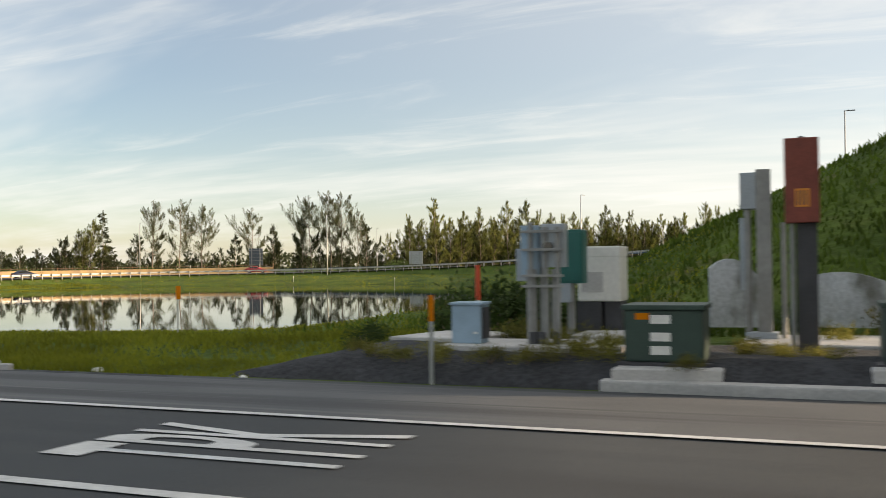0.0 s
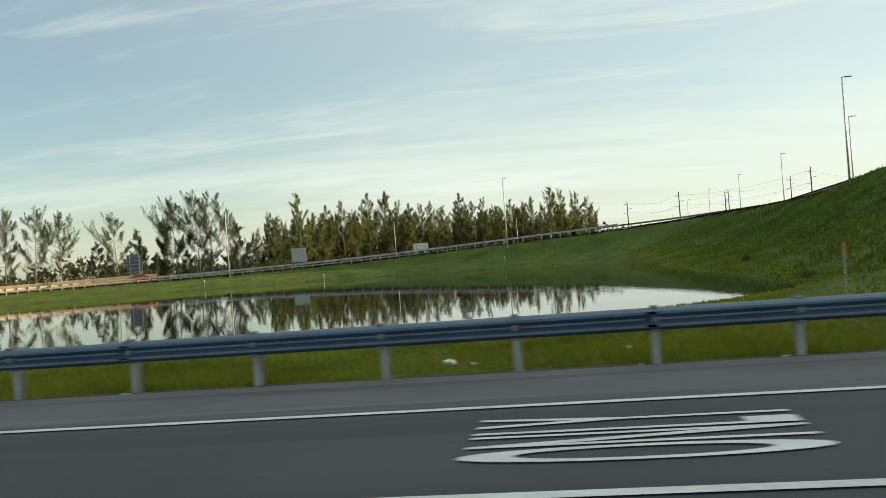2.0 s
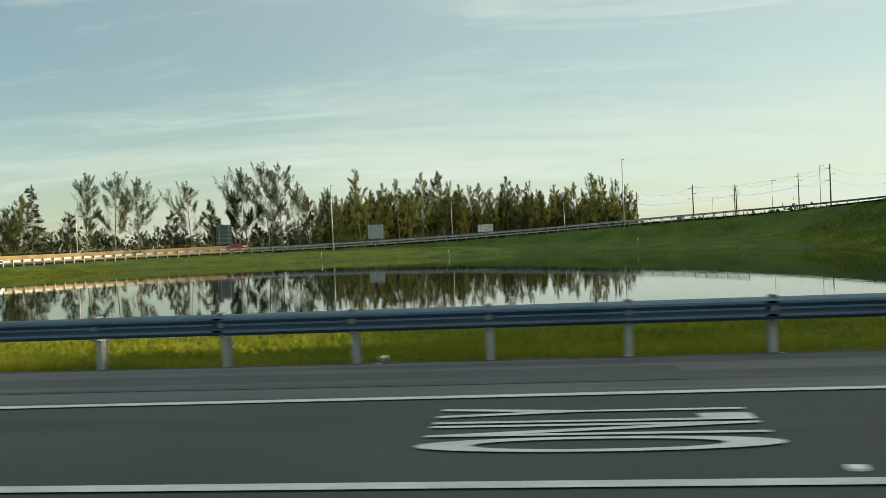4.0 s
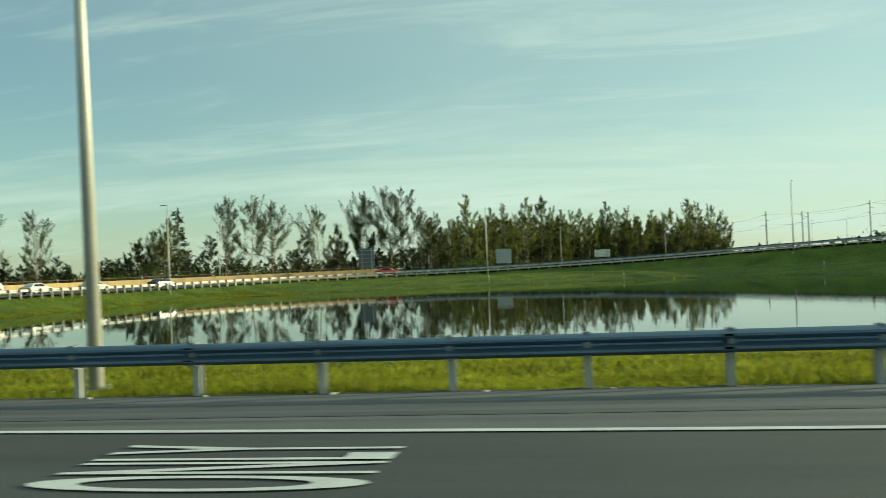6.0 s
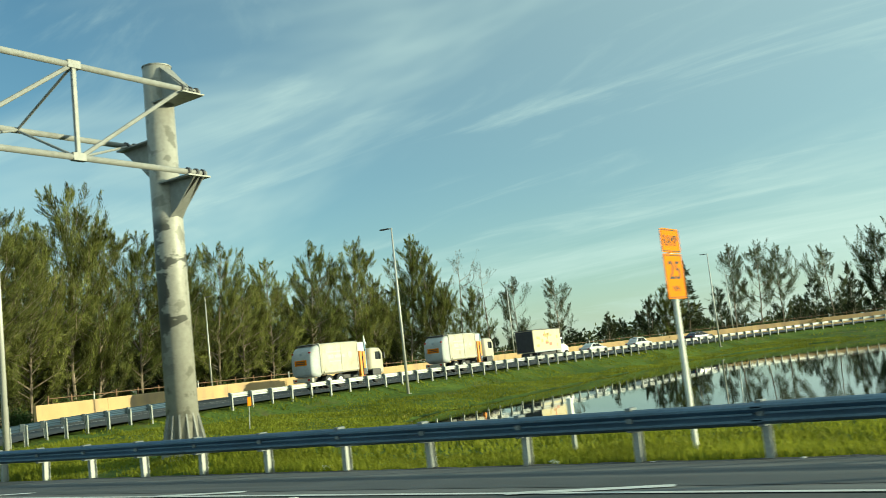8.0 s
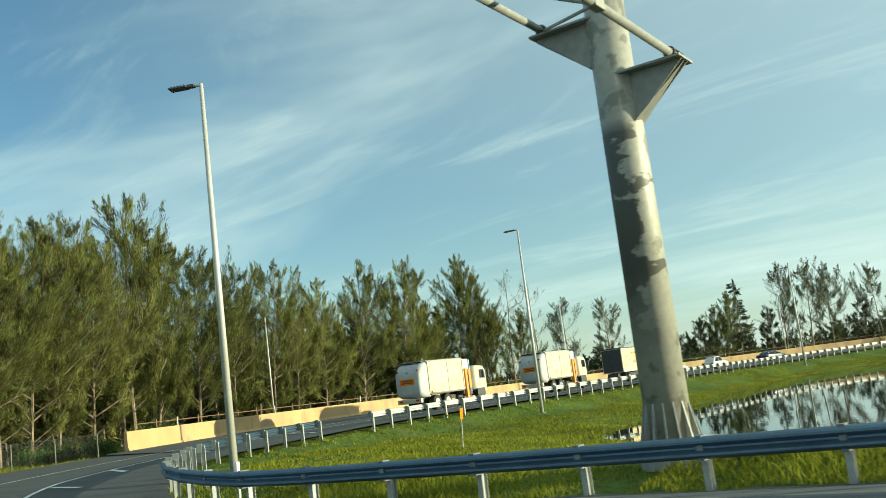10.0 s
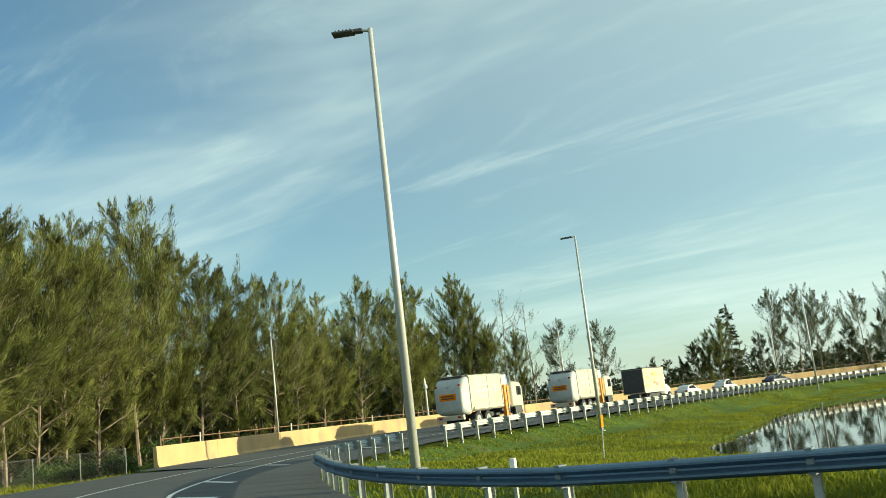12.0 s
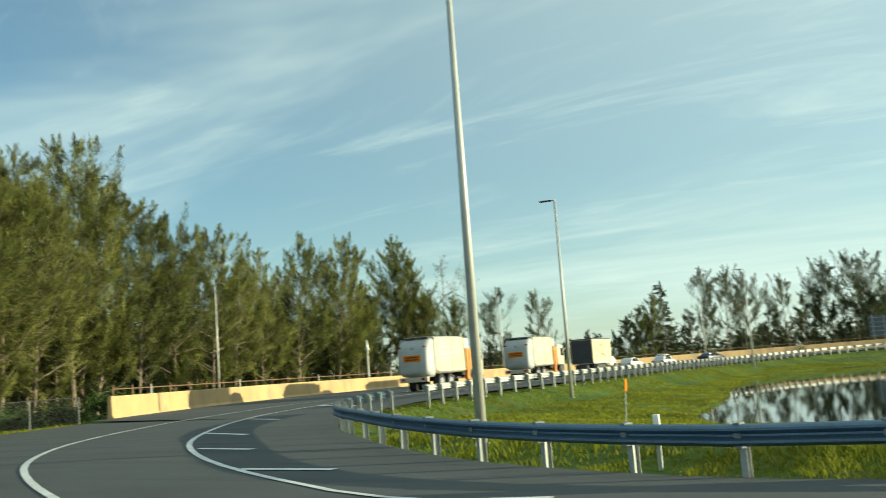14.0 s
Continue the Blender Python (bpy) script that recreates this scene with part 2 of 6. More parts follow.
M_NAVY = mat("dark_blue_car_paint", (0.02, 0.025, 0.05), 0.25, spread=0.04)
M_SILVER = mat("white_car_paint", (0.72, 0.72, 0.70), 0.3, spread=0.03)
M_RIM = mat("alloy_rim", (0.45, 0.45, 0.46), 0.35, metal=0.8, spread=0.1)
M_ENDWALL = mat("stained_pale_concrete", (0.50, 0.52, 0.54), 0.85, spread=0.16, scale=1.4, fine=14, bump=0.4, depth=0.03)
M_DARKBAND = mat("dark_strip_asphalt", (0.052, 0.058, 0.066), 0.8, spread=0.18, scale=0.6, fine=45, bump=0.4)
M_RUST = mat("brown_box", (0.23, 0.055, 0.035), 0.65, spread=0.15)
M_BLUEGREY = mat("blue_grey_cabinet", (0.30, 0.42, 0.52), 0.55, spread=0.07)
M_GREYCAB = mat("grey_cabinet", (0.36, 0.40, 0.43), 0.5, metal=0.2, spread=0.08)
M_TEAL = mat("teal_cabinet", (0.012, 0.12, 0.10), 0.5, spread=0.08)
M_TGREEN = mat("dark_green_cabinet", (0.035, 0.065, 0.05), 0.6, spread=0.1)
M_DIRT = mat("dark_dirt", (0.036, 0.038, 0.042), 0.95, spread=0.3, scale=1.5, fine=12, bump=0.8, depth=0.05)


def glass_mat(name, col):
    m = bpy.data.materials.new(name)
    m.use_nodes = True
    b = m.node_tree.nodes["Principled BSDF"]
    b.inputs["Base Color"].default_value = (*col, 1)
    b.inputs["Roughness"].default_value = 0.06
    b.inputs["Specular IOR Level"].default_value = 0.7
    return m


M_GLASS = glass_mat("tinted_glass", (0.015, 0.018, 0.02))


def water_mat():
    m = bpy.data.materials.new("still_water")
    m.use_nodes = True
    n, l = m.node_tree.nodes, m.node_tree.links
    b = n["Principled BSDF"]
    b.inputs["Base Color"].default_value = (0.012, 0.018, 0.014, 1)
    b.inputs["Roughness"].default_value = 0.02
    b.inputs["IOR"].default_value = 1.33
    g, mp, nz, bp = n.new("ShaderNodeNewGeometry"), n.new("ShaderNodeMapping"), n.new("ShaderNodeTexNoise"), n.new("ShaderNodeBump")
    mp.inputs["Scale"].default_value = (0.5, 1.3, 1)
    nz.inputs["Scale"].default_value, nz.inputs["Detail"].default_value = 1.0, 3
    l.new(g.outputs["Position"], mp.inputs[0])
    l.new(mp.outputs[0], nz.inputs["Vector"])
    l.new(nz.outputs[0], bp.inputs["Height"])
    bp.inputs["Strength"].default_value, bp.inputs["Distance"].default_value = 0.045, 0.05
    l.new(bp.outputs[0], b.inputs["Normal"])
    return m


M_WATER = water_mat()
stain(M_ASPHALT, (0.038, 0.041, 0.045), 0.9, 0.50, 0.64, (0.05, 1.0, 1.0))
stain(M_ASPHALT, (0.060, 0.064, 0.064), 0.45, 0.52, 0.74, (0.5, 1.0, 1.0))
stain(M_SHOULDER, (0.055, 0.058, 0.062), 0.8, 0.52, 0.62, (0.06, 1.0, 1.0))
stain(M_DARKBAND, (0.085, 0.09, 0.095), 0.7, 0.54, 0.62, (0.08, 1.6, 1.0))
stain(M_SHOULDER, (0.14, 0.145, 0.145), 1.1, 0.60, 0.70, (0.05, 2.2, 1.0))
stain(M_ENDWALL, (0.20, 0.20, 0.18), 1.6, 0.52, 0.66, (1.0, 1.0, 0.5))
stain(M_WALL, (0.35, 0.245, 0.14), 0.6, 0.50, 0.66, (1.0, 1.0, 0.5))
stain(M_GRASS, (0.12, 0.12, 0.04), 0.5, 0.58, 0.72, (1.0, 1.0, 1.0))


# ---------------------------------------------------------------- builders


def mesh_of(name, verts, faces, material, smooth=False):
    me = bpy.data.meshes.new(name)
    me.from_pydata([tuple(v) for v in verts], [], faces)
    me.materials.append(material)
    if smooth:
        me.polygons.foreach_set("use_smooth", [True] * len(me.polygons))
    me.update()
    return me


def thing(name, label="", category="", group="", kind="", at=None):
    ob = new(name)
    ob.empty_display_size = 0.2
    if at is not None:
        ob.matrix_basis = at
    return tagged(ob, label, category, group, kind)


def put(name, me, parent=None, m=None, label=""):
    """A mesh object, as a part under parent."""
    ob = new(name, me)
    if parent is not None:
        ob.parent = parent
    if m is not None:
        ob.matrix_basis = m
    return tagged(ob, label)


def part(name, bm, material, parent=None, label="", smooth=False, m=None):
    me = bpy.data.meshes.new(name)
    bm.normal_update()
    bm.to_mesh(me)
    bm.free()
    me.materials.append(material)
    if smooth:
        me.polygons.foreach_set("use_smooth", [True] * len(me.polygons))
    return put(name, me, parent, m, label)


def box(bm, x0, x1, y0, y1, z0, z1, bevel=0.0, m=None):
    g = bmesh.ops.create_cube(bm, size=1.0)
    vs = g["verts"]
    for v in vs:
        v.co = Vector(((x0 + x1) / 2 + v.co.x * (x1 - x0), (y0 + y1) / 2 + v.co.y * (y1 - y0), (z0 + z1) / 2 + v.co.z * (z1 - z0)))
    if bevel:
        es = list({e for v in vs for e in v.link_edges})
        r = bmesh.ops.bevel(bm, geom=es, offset=bevel, segments=2, affect='EDGES', profile=0.6)
        vs = list({v for f in r["faces"] for v in f.verts} | {v for v in vs if v.is_valid})
    if m is not None:
        bmesh.ops.transform(bm, matrix=m, verts=[v for v in vs if v.is_valid])
    return vs


def rod(bm, a, b, r0, r1=None, seg=10):
    """A tapered round bar from a to b."""
    a, b = Vector(a), Vector(b)
    r1 = r0 if r1 is None else r1
    d = b - a
    g = bmesh.ops.create_cone(bm, cap_ends=True, segments=seg, radius1=r0, radius2=r1, depth=d.length)
    q = d.to_track_quat('Z', 'Y').to_matrix().to_4x4()
    bmesh.ops.transform(bm, matrix=Matrix.Translation((a + b) / 2) @ q, verts=g["verts"])
    return g["verts"]


def quick(fn, *args, **kw):
    bm = bmesh.new()
    fn(bm, *args, **kw)
    return bm


def catmull(points, step):
    """An even polyline along a smooth curve through the points (any dimension)."""
    p = np.array(points, float)
    p = np.vstack([2 * p[0] - p[1], p, 2 * p[-1] - p[-2]])
    out = []
    for i in range(1, len(p) - 2):
        for u in np.linspace(0, 1, 24, endpoint=False):
            a, b, c, d = p[i - 1:i + 3]
            out.append(0.5 * (2 * b + (c - a) * u + (2 * a - 5 * b + 4 * c - d) * u * u + (3 * b - a - 3 * c + d) * u ** 3))
    out.append(p[-2])
    out = np.array(out)
    s = np.r_[0, np.cumsum(np.linalg.norm(np.diff(out[:, :2], axis=0), axis=1))]
    n = max(2, int(round(s[-1] / step)) + 1)
    q = np.linspace(0, s[-1], n)
    return np.stack([np.interp(q, s, out[:, k]) for k in range(out.shape[1])], 1)


def normals2(line):
    """Unit normals to the left of a polyline, in plan."""
    t = np.gradient(line[:, :2], axis=0)
    t /= np.linalg.norm(t, axis=1)[:, None]
    return np.stack([-t[:, 1], t[:, 0]], 1)


# ---------------------------------------------------------------- plan
WATER_Z = -1.65
# inner edge of the loop ramp: the guardrail line, from the road round the pond and up to the highway
INNER = catmull([(-88, 12.85, -0.25), (-95, 12.85, -0.27), (-100.5, 13.05, -0.28), (-103, 13.8, -0.26), (-106, 15.3, -0.21), (-109, 17.6, -0.14),
                 (-112, 20.7, -0.08), (-114.8, 24.0, -0.03), (-117.9, 30, 0.05), (-120.3, 39, 0.13), (-120.8, 48, 0.18), (-119.8, 60, 0.2),
                 (-119.2, 80, 0.15), (-118.7, 100, 0.1), (-116.6, 122, 0.0), (-109, 144, 0.15), (-95, 159.5, 0.3), (-76, 168.5, 0.5),
                 (-50, 172.5, 1.2), (-23, 167, 2.4), (0, 153, 3.5), (14, 131, 4.6), (20, 108, 5.5), (21.5, 88, 6.2), (22, 60, 7.2)], 1.905)
# outer edge: the beige barrier, then a guardrail
OUTER = catmull([(-139.5, 37.5, 0.2), (-145, 52, 0.2), (-149, 70, 0.2), (-150, 90, 0.15), (-147.5, 115, 0.1), (-138, 141, 0.1), (-120, 163, 0.2), (-95.5, 178.5, 0.4),
                 (-72, 186, 0.8), (-46, 189, 1.6), (-16, 184, 2.9), (10, 169, 4.0), (27, 146, 5.2), (33, 112, 6.4), (34, 60, 7.4)], 3.0)
SHORE = catmull([(-104, 37.5), (-108.3, 46), (-109.8, 65), (-112.0, 82), (-113.2, 100), (-110.3, 117), (-99, 133.5), (-80, 143), (-55, 147), (-28, 142.5),
                 (-9, 123), (-2.5, 106), (-0.8, 85), (0.5, 60), (-0.5, 46), (-6, 41.0), (-17, 38.0), (-26, 36.0), (-40, 34.2), (-62, 33.5), (-84, 33.5), (-97, 34.0), (-104, 37.5)], 2.0)
EDGE_LINE = catmull([(70, 8.47), (-19.7, 8.45), (-38, 8.35), (-46, 8.16), (-54.8, 8.14), (-61.6, 8.37), (-67.5, 8.67), (-79.6, 8.99), (-91.4, 9.07), (-99.5, 9.2), (-104.9, 10.15), (-108.8, 12.7),
                     (-113, 15.75), (-116.7, 19.5), (-120.3, 24.6), (-124.1, 31.1), (-126.5, 37.0), (-127.8, 44), (-127.6, 54), (-126.4, 75), (-125.5, 100), (-123, 125),
                     (-114, 149), (-98, 166), (-77, 175.5), (-50, 179), (-21, 173.5)], 1.5)
LANE_LINE = catmull([(70, 5.20), (-79.6, 5.15), (-92.3, 4.97), (-101, 5.6), (-107, 7.6), (-111.8, 10.5), (-116.4, 13.9), (-120, 17.5), (-123.4, 21.9), (-126.9, 27.9), (-129.4, 33.5), (-131.3, 41),
                     (-132.6, 51), (-132.4, 70), (-131.5, 100), (-128.5, 128), (-117, 155), (-100, 171.5), (-78, 181), (-49, 184.5), (-19, 178.5)], 1.5)
OUT_EDGE = catmull([(70, -13), (-88, -13), (-108, -8), (-122, 3), (-131, 16), (-135.5, 27), (-139.2, 37.3)], 3.0)


def road_z(x, y):
    """Height of the main road: the lanes fall gently towards the pond, the shoulder falls faster; flat where the ramp begins."""
    x, y = np.asarray(x, float), np.asarray(y, float)
    lanes_z = np.interp(y, [-13, -2, 8.5, 12.95, 13.3], [0.20, 0.217, 0.049, -0.235, -0.25])
    fall = 0.024 * (1 - np.clip((-88 - x) / 25, 0, 1))
    ramp_z = -fall * np.clip(y - 5.57, -20, 8.5) + 0.12 * np.clip((-95 - x) / 25, 0, 1)
    w = np.clip((-100 - x) / 16, 0, 1)
    return lanes_z * (1 - w) + ramp_z * w


def dist_to(line, x, y, closed=False):
    """Distance, nearest index and signed side from points to a polyline's vertices."""
    best = np.full(x.shape, 1e9)
    idx = np.zeros(x.shape, int)
    for i, q in enumerate(line):
        d = (x - q[0]) ** 2 + (y - q[1]) ** 2
        k = d < best
        best[k], idx[k] = d[k], i
    return np.sqrt(best), idx


def inside(poly, x, y):
    c = np.zeros(x.shape, bool)
    for (x0, y0), (x1, y1) in zip(poly[:, :2], np.roll(poly[:, :2], -1, axis=0)):
        if y0 == y1:
            continue
        k = ((y0 > y) != (y1 > y)) & (x < (x1 - x0) * (y - y0) / (y1 - y0) + x0)
        c ^= k
    return c


MAIN_POLY = np.array([(90, -13), *OUT_EDGE[:, :2].tolist(), *OUTER[:1, :2].tolist(), *INNER[14:1:-1, :2].tolist(), (-88, 12.9), (0, 12.9), (1, 13.2), (90, 13.2)])
RAMP_POLY = np.vstack([INNER[14:, :2], OUTER[::-1, :2]])
HIGH_POLY = np.array([(21.5, 42), (21.5, 700), (60, 700), (60, 42)])


def high_z(y):
    return np.interp(y, [34, 60, 104, 146, 191, 234, 280, 330, 420, 700], [8.2, 7.9, 6.9, 5.8, 4.5, 3.6, 2.6, 1.8, 0.9, 0.1])



def ground_z(x, y):
    x, y = np.asarray(x, float), np.asarray(y, float)
    ds, _ = dist_to(SHORE, x, y)
    wet = inside(SHORE, x, y)
    u = np.clip(ds / (24 - 15 * np.clip((x + 10) / 9, 0, 1) * np.clip((y - 27) / 8, 0, 1)), 0, 1)     # steeper towards the embankment
    bow = 0.1 + 0.5 * np.clip((y - 36) / 14, 0, 1)                                                     # the near bank falls evenly
    base = WATER_Z + 1.5 * ((1 + bow) * u - bow * u * u)
    base = base + 0.10 * np.clip(1 - ds / 5, 0, 1) * np.sin(x * 0.9 + 1.3 * np.sin(y * 0.4))
    base = np.where(wet, WATER_Z - 0.05 - np.minimum(ds * 0.3, 1.2), base)
    # verge falls from the pavement edge to the pond
    di, ii = dist_to(INNER, x, y)
    do, io = dist_to(OUTER, x, y)
    zi, zo = INNER[ii, 2], OUTER[io, 2]
    main = inside(MAIN_POLY, x, y)
    ramp = inside(RAMP_POLY, x, y) & ~main
    z = base
    bank = np.maximum(zi - 0.05 - di / 2.1, zo - 0.05 - do / 2.1)
    z = np.where((bank > z) & ~wet, bank, z)
    high = inside(HIGH_POLY, x, y)
    dxh = np.maximum(np.maximum(21.5 - x, x - 60), 0)
    dyh = np.maximum(np.maximum(42 - y, y - 700), 0)
    hb = high_z(y) - np.hypot(dxh, dyh * 0.9) / 2.05
    z = np.where((hb > z) & ~wet, hb, z)
    z = np.where(ramp, (zi * do + zo * di) / (di + do + 1e-6) - 0.12, z)
    z = np.where(high, high_z(y) - 0.15, z)
    near = np.clip((y - 13.0) / 4.0, 0, 1)
    verge = (road_z(x, np.full(x.shape, 13.0)) - 0.04)
    strip = (y < 17) & (x > -93) & ~main
    z = np.where(strip & (y >= 12.5), verge * (1 - near) + z * near, z)
    z = np.where(y < 12.5, np.minimum(z, 0.05), z)
    # a low berm behind the guardrail where the ramp begins
    berm = 0.45 * np.clip((di - 0.4) / 2.4, 0, 1) * (1 - np.clip((di - 8) / 10, 0, 1)) * np.clip((-86 - x) / 5, 0, 1) * np.clip((45 - y) / 15, 0, 1)
    z = np.where(~main & ~ramp & ~wet & (y > 12.9), z + berm, z)
    return np.where(main, road_z(x, y) - 0.12, z)


def strip_mesh(name, left, right, material, lift=0.0):
    n = len(left)
    v = [(p[0], p[1], p[2] + lift) for p in left] + [(p[0], p[1], p[2] + lift) for p in right]
    f = [(i, i + 1, n + i + 1, n + i) for i in range(n - 1)]
    return mesh_of(name, v, f, material)


def resample(line, n):
    s = np.r_[0, np.cumsum(np.linalg.norm(np.diff(line[:, :2], axis=0), axis=1))]
    q = np.linspace(0, s[-1], n)
    return np.stack([np.interp(q, s, line[:, k]) for k in range(line.shape[1])], 1)


# ---------------------------------------------------------------- ground, water, roads
gx = np.r_[-4200, -2600, -1600, -1000, -650, -450, -350, -300, np.arange(-270, 90, 1.5), 95, 110, 140, 200, 320, 550, 1000, 2000, 4200]
gy = np.r_[-4200, -2000, -900, -400, -180, -90, -50, -30, np.arange(-18, 12, 3.0), np.arange(12, 60, 1.2), np.arange(60, 215, 1.8), 220, 230, 250, 280, 330, 420, 600, 900, 1500, 2500, 4200]
GX, GY = np.meshgrid(gx, gy)
GZ = ground_z(GX, GY)
nx, ny = len(gx), len(gy)
ground_me = mesh_of("ground", np.stack([GX.ravel(), GY.ravel(), GZ.ravel()], 1),
                    [(j * nx + i, j * nx + i + 1, (j + 1) * nx + i + 1, (j + 1) * nx + i) for j in range(ny - 1) for i in range(nx - 1)], M_GRASS, True)
tagged(put("ground", ground_me), "mown green grass on banks round the pond", "grass", kind="structure")

water_me = mesh_of("water", [(-125, 29, WATER_Z), (4, 29, WATER_Z), (4, 150, WATER_Z), (-125, 150, WATER_Z)], [(0, 1, 2, 3)], M_WATER)
tagged(put("water", water_me), "still pond water mirroring trees and sky", "pond", kind="structure")


# main road: strips across, along its length
outl = np.vstack([[(90, -13)], OUT_EDGE[:, :2]])
inl = np.vstack([[(90, 13.25), (1.0, 13.25), (0.0, 12.95)], [(x, 12.95) for x in np.linspace(-2, -87, 40)], INNER[:, :2][1:26]])
A, B = resample(outl, 150), resample(inl, 150)
rv, rf = [], []
ACROSS = [0, 0.1, 0.2, 0.3, 0.42, 0.5, 0.6, 0.7, 0.78, 0.826, 0.86, 0.9, 0.94, 0.97, 1.0]
K = len(ACROSS) - 1
for a, b in zip(A, B):
    for u in ACROSS:
        q = a + (b - a) * u
        rv.append((q[0], q[1], float(road_z(np.array(q[0]), np.array(q[1])))))
for i in range(len(A) - 1):
    for k in range(K):
        o = i * (K + 1) + k
        rf.append((o, o + 1, o + K + 2, o + K + 1))
tagged(put("road", mesh_of("road", rv, rf, M_ASPHALT)), "dark grey asphalt road with white markings", "road", kind="structure")

n = 130
ri, ro = resample(INNER[20:], n), resample(OUTER, n)
tagged(put("road", strip_mesh("ramp_road", ri, ro, M_ASPHALT, 0.02)), "grey asphalt loop ramp climbing round the pond", "road", kind="structure")
hl = np.array([(22.5, y, float(high_z(y)) + 0.02) for y in np.linspace(44, 690, 90)])
hr = np.array([(59.5, y, float(high_z(y)) + 0.02) for y in np.linspace(44, 690, 90)])
tagged(put("road", strip_mesh("highway_road", hl, hr, M_ASPHALT)), "raised asphalt highway on a grass embankment", "road", kind="structure")

# the highway's bridge over the road, behind the start of the walk
# never in view; inferred from the highway's line and added for its shade
bm = bmesh.new()
box(bm, 21.5, 60, -45, 42.2, 6.9, 8.25)
tagged(part("bridge_deck", bm, M_CONC), "plain concrete highway bridge over the road", "bridge", kind="structure")
bm = bmesh.new()
box(bm, 21.5, 21.8, -45, 42.2, 8.25, 9.1)
box(bm, 59.7, 60, -45, 42.2, 8.25, 9.1)
tagged(part("bridge_parapet", bm, M_CONC), "plain concrete bridge parapet", "bridge", kind="structure")


def ribbon(name, line, half, material, lift=0.006, zfun=None):
    nrm = normals2(line)
    v, n = [], len(line)
    for s in (half, -half):
        for p, q in zip(line, nrm):
            x, y = p[0] + q[0] * s, p[1] + q[1] * s
            z = float(zfun(np.array(x), np.array(y))) if zfun else p[2]
            v.append((x, y, z + lift))
    return mesh_of(name, v, [(i, i + 1, n + i + 1, n + i) for i in range(n - 1)], material)


def deck_z(x, y):
    """Height of whichever pavement lies at a place."""
    di, ii = dist_to(INNER, np.atleast_1d(x), np.atleast_1d(y))
    do, io = dist_to(OUTER, np.atleast_1d(x), np.atleast_1d(y))
    zr = (INNER[ii, 2] * do + OUTER[io, 2] * di) / (di + do) + 0.03
    zm = road_z(np.atleast_1d(x), np.atleast_1d(y))
    w = np.clip((np.atleast_1d(y) - 30) / 14, 0, 1) * (np.atleast_1d(x) < -90)
    return (zm * (1 - w) + zr * w)[0]


for nm, ln in (("edge_line", EDGE_LINE), ("lane_line", LANE_LINE)):
    tagged(put("road_line", ribbon(nm, ln, 0.075, M_PAINT, 0.012, deck_z)), "solid white painted line along the road", "road line", kind="structure")

# paler shoulder between the edge line and the guardrail
near_edge = EDGE_LINE[(EDGE_LINE[:, 0] > -100) & (EDGE_LINE[:, 1] < 20)][::-1]
sh_a = np.array([(x, np.interp(x, near_edge[:, 0], near_edge[:, 1]) + 0.11) for x in np.linspace(70, -95, 120)])
sh_b = np.array([(x, 12.80) for x in np.linspace(70, -95, 120)])
sv = [(p[0], p[1], float(road_z(p[0], p[1])) + 0.005) for u in np.linspace(0, 1, 7) for p in sh_a + (sh_b - sh_a) * u]
tagged(put("road_shoulder", mesh_of("road_shoulder", sv, [(k * 120 + i, k * 120 + i + 1, (k + 1) * 120 + i + 1, (k + 1) * 120 + i) for k in range(6) for i in range(119)], M_SHOULDER)), "worn paler asphalt road shoulder", "shoulder", kind="structure")

# a darker band along the middle of the shoulder
ln = np.linspace(-34, -94, 60)
band = [(x, y + 0.05 * math.sin(x * 0.21) + 0.03 * math.sin(x * 0.9), 0.0) for y in (9.55, 10.5, 11.35) for x in ln]
band = [(x, y, float(road_z(x, y)) + 0.010) for x, y, _ in band]
tagged(put("road_shoulder", mesh_of("darker_band", band, [(k * 60 + i, k * 60 + i + 1, (k + 1) * 60 + i + 1, (k + 1) * 60 + i) for k in range(2) for i in range(59)], M_DARKBAND)), "darker strip along the middle of the asphalt shoulder", "shoulder", kind="structure")

# dark strip at the pavement edge: bare soil, with guardrail shade painted in
rs_ = np.random.RandomState(31)
ex = np.linspace(5, -95, 260)
soil = [(x, y + (rs_.uniform(-0.05, 0.09) if k == 2 else 0.0), z + rs_.uniform(-0.012, 0.012)) for k, (y, z) in enumerate(((12.79, -0.228), (12.98, -0.222), (13.22, -0.285))) for x in ex]
tagged(put("verge_soil", mesh_of("verge_soil", soil, [(k * 260 + i, k * 260 + i + 1, (k + 1) * 260 + i + 1, (k + 1) * 260 + i) for k in range(2) for i in range(259)], M_DIRT, True)), "dark strip of bare soil and painted shade along the pavement edge", "soil", kind="structure")

# ---------------------------------------------------------------- guardrails
W_PROFILE = [(0.0, 0.790), (0.05, 0.768), (0.083, 0.738), (0.083, 0.705), (0.03, 0.668), (0.004, 0.648), (0.004, 0.620), (0.03, 0.600), (0.083, 0.563), (0.083, 0.530), (0.05, 0.500), (0.0, 0.478)]


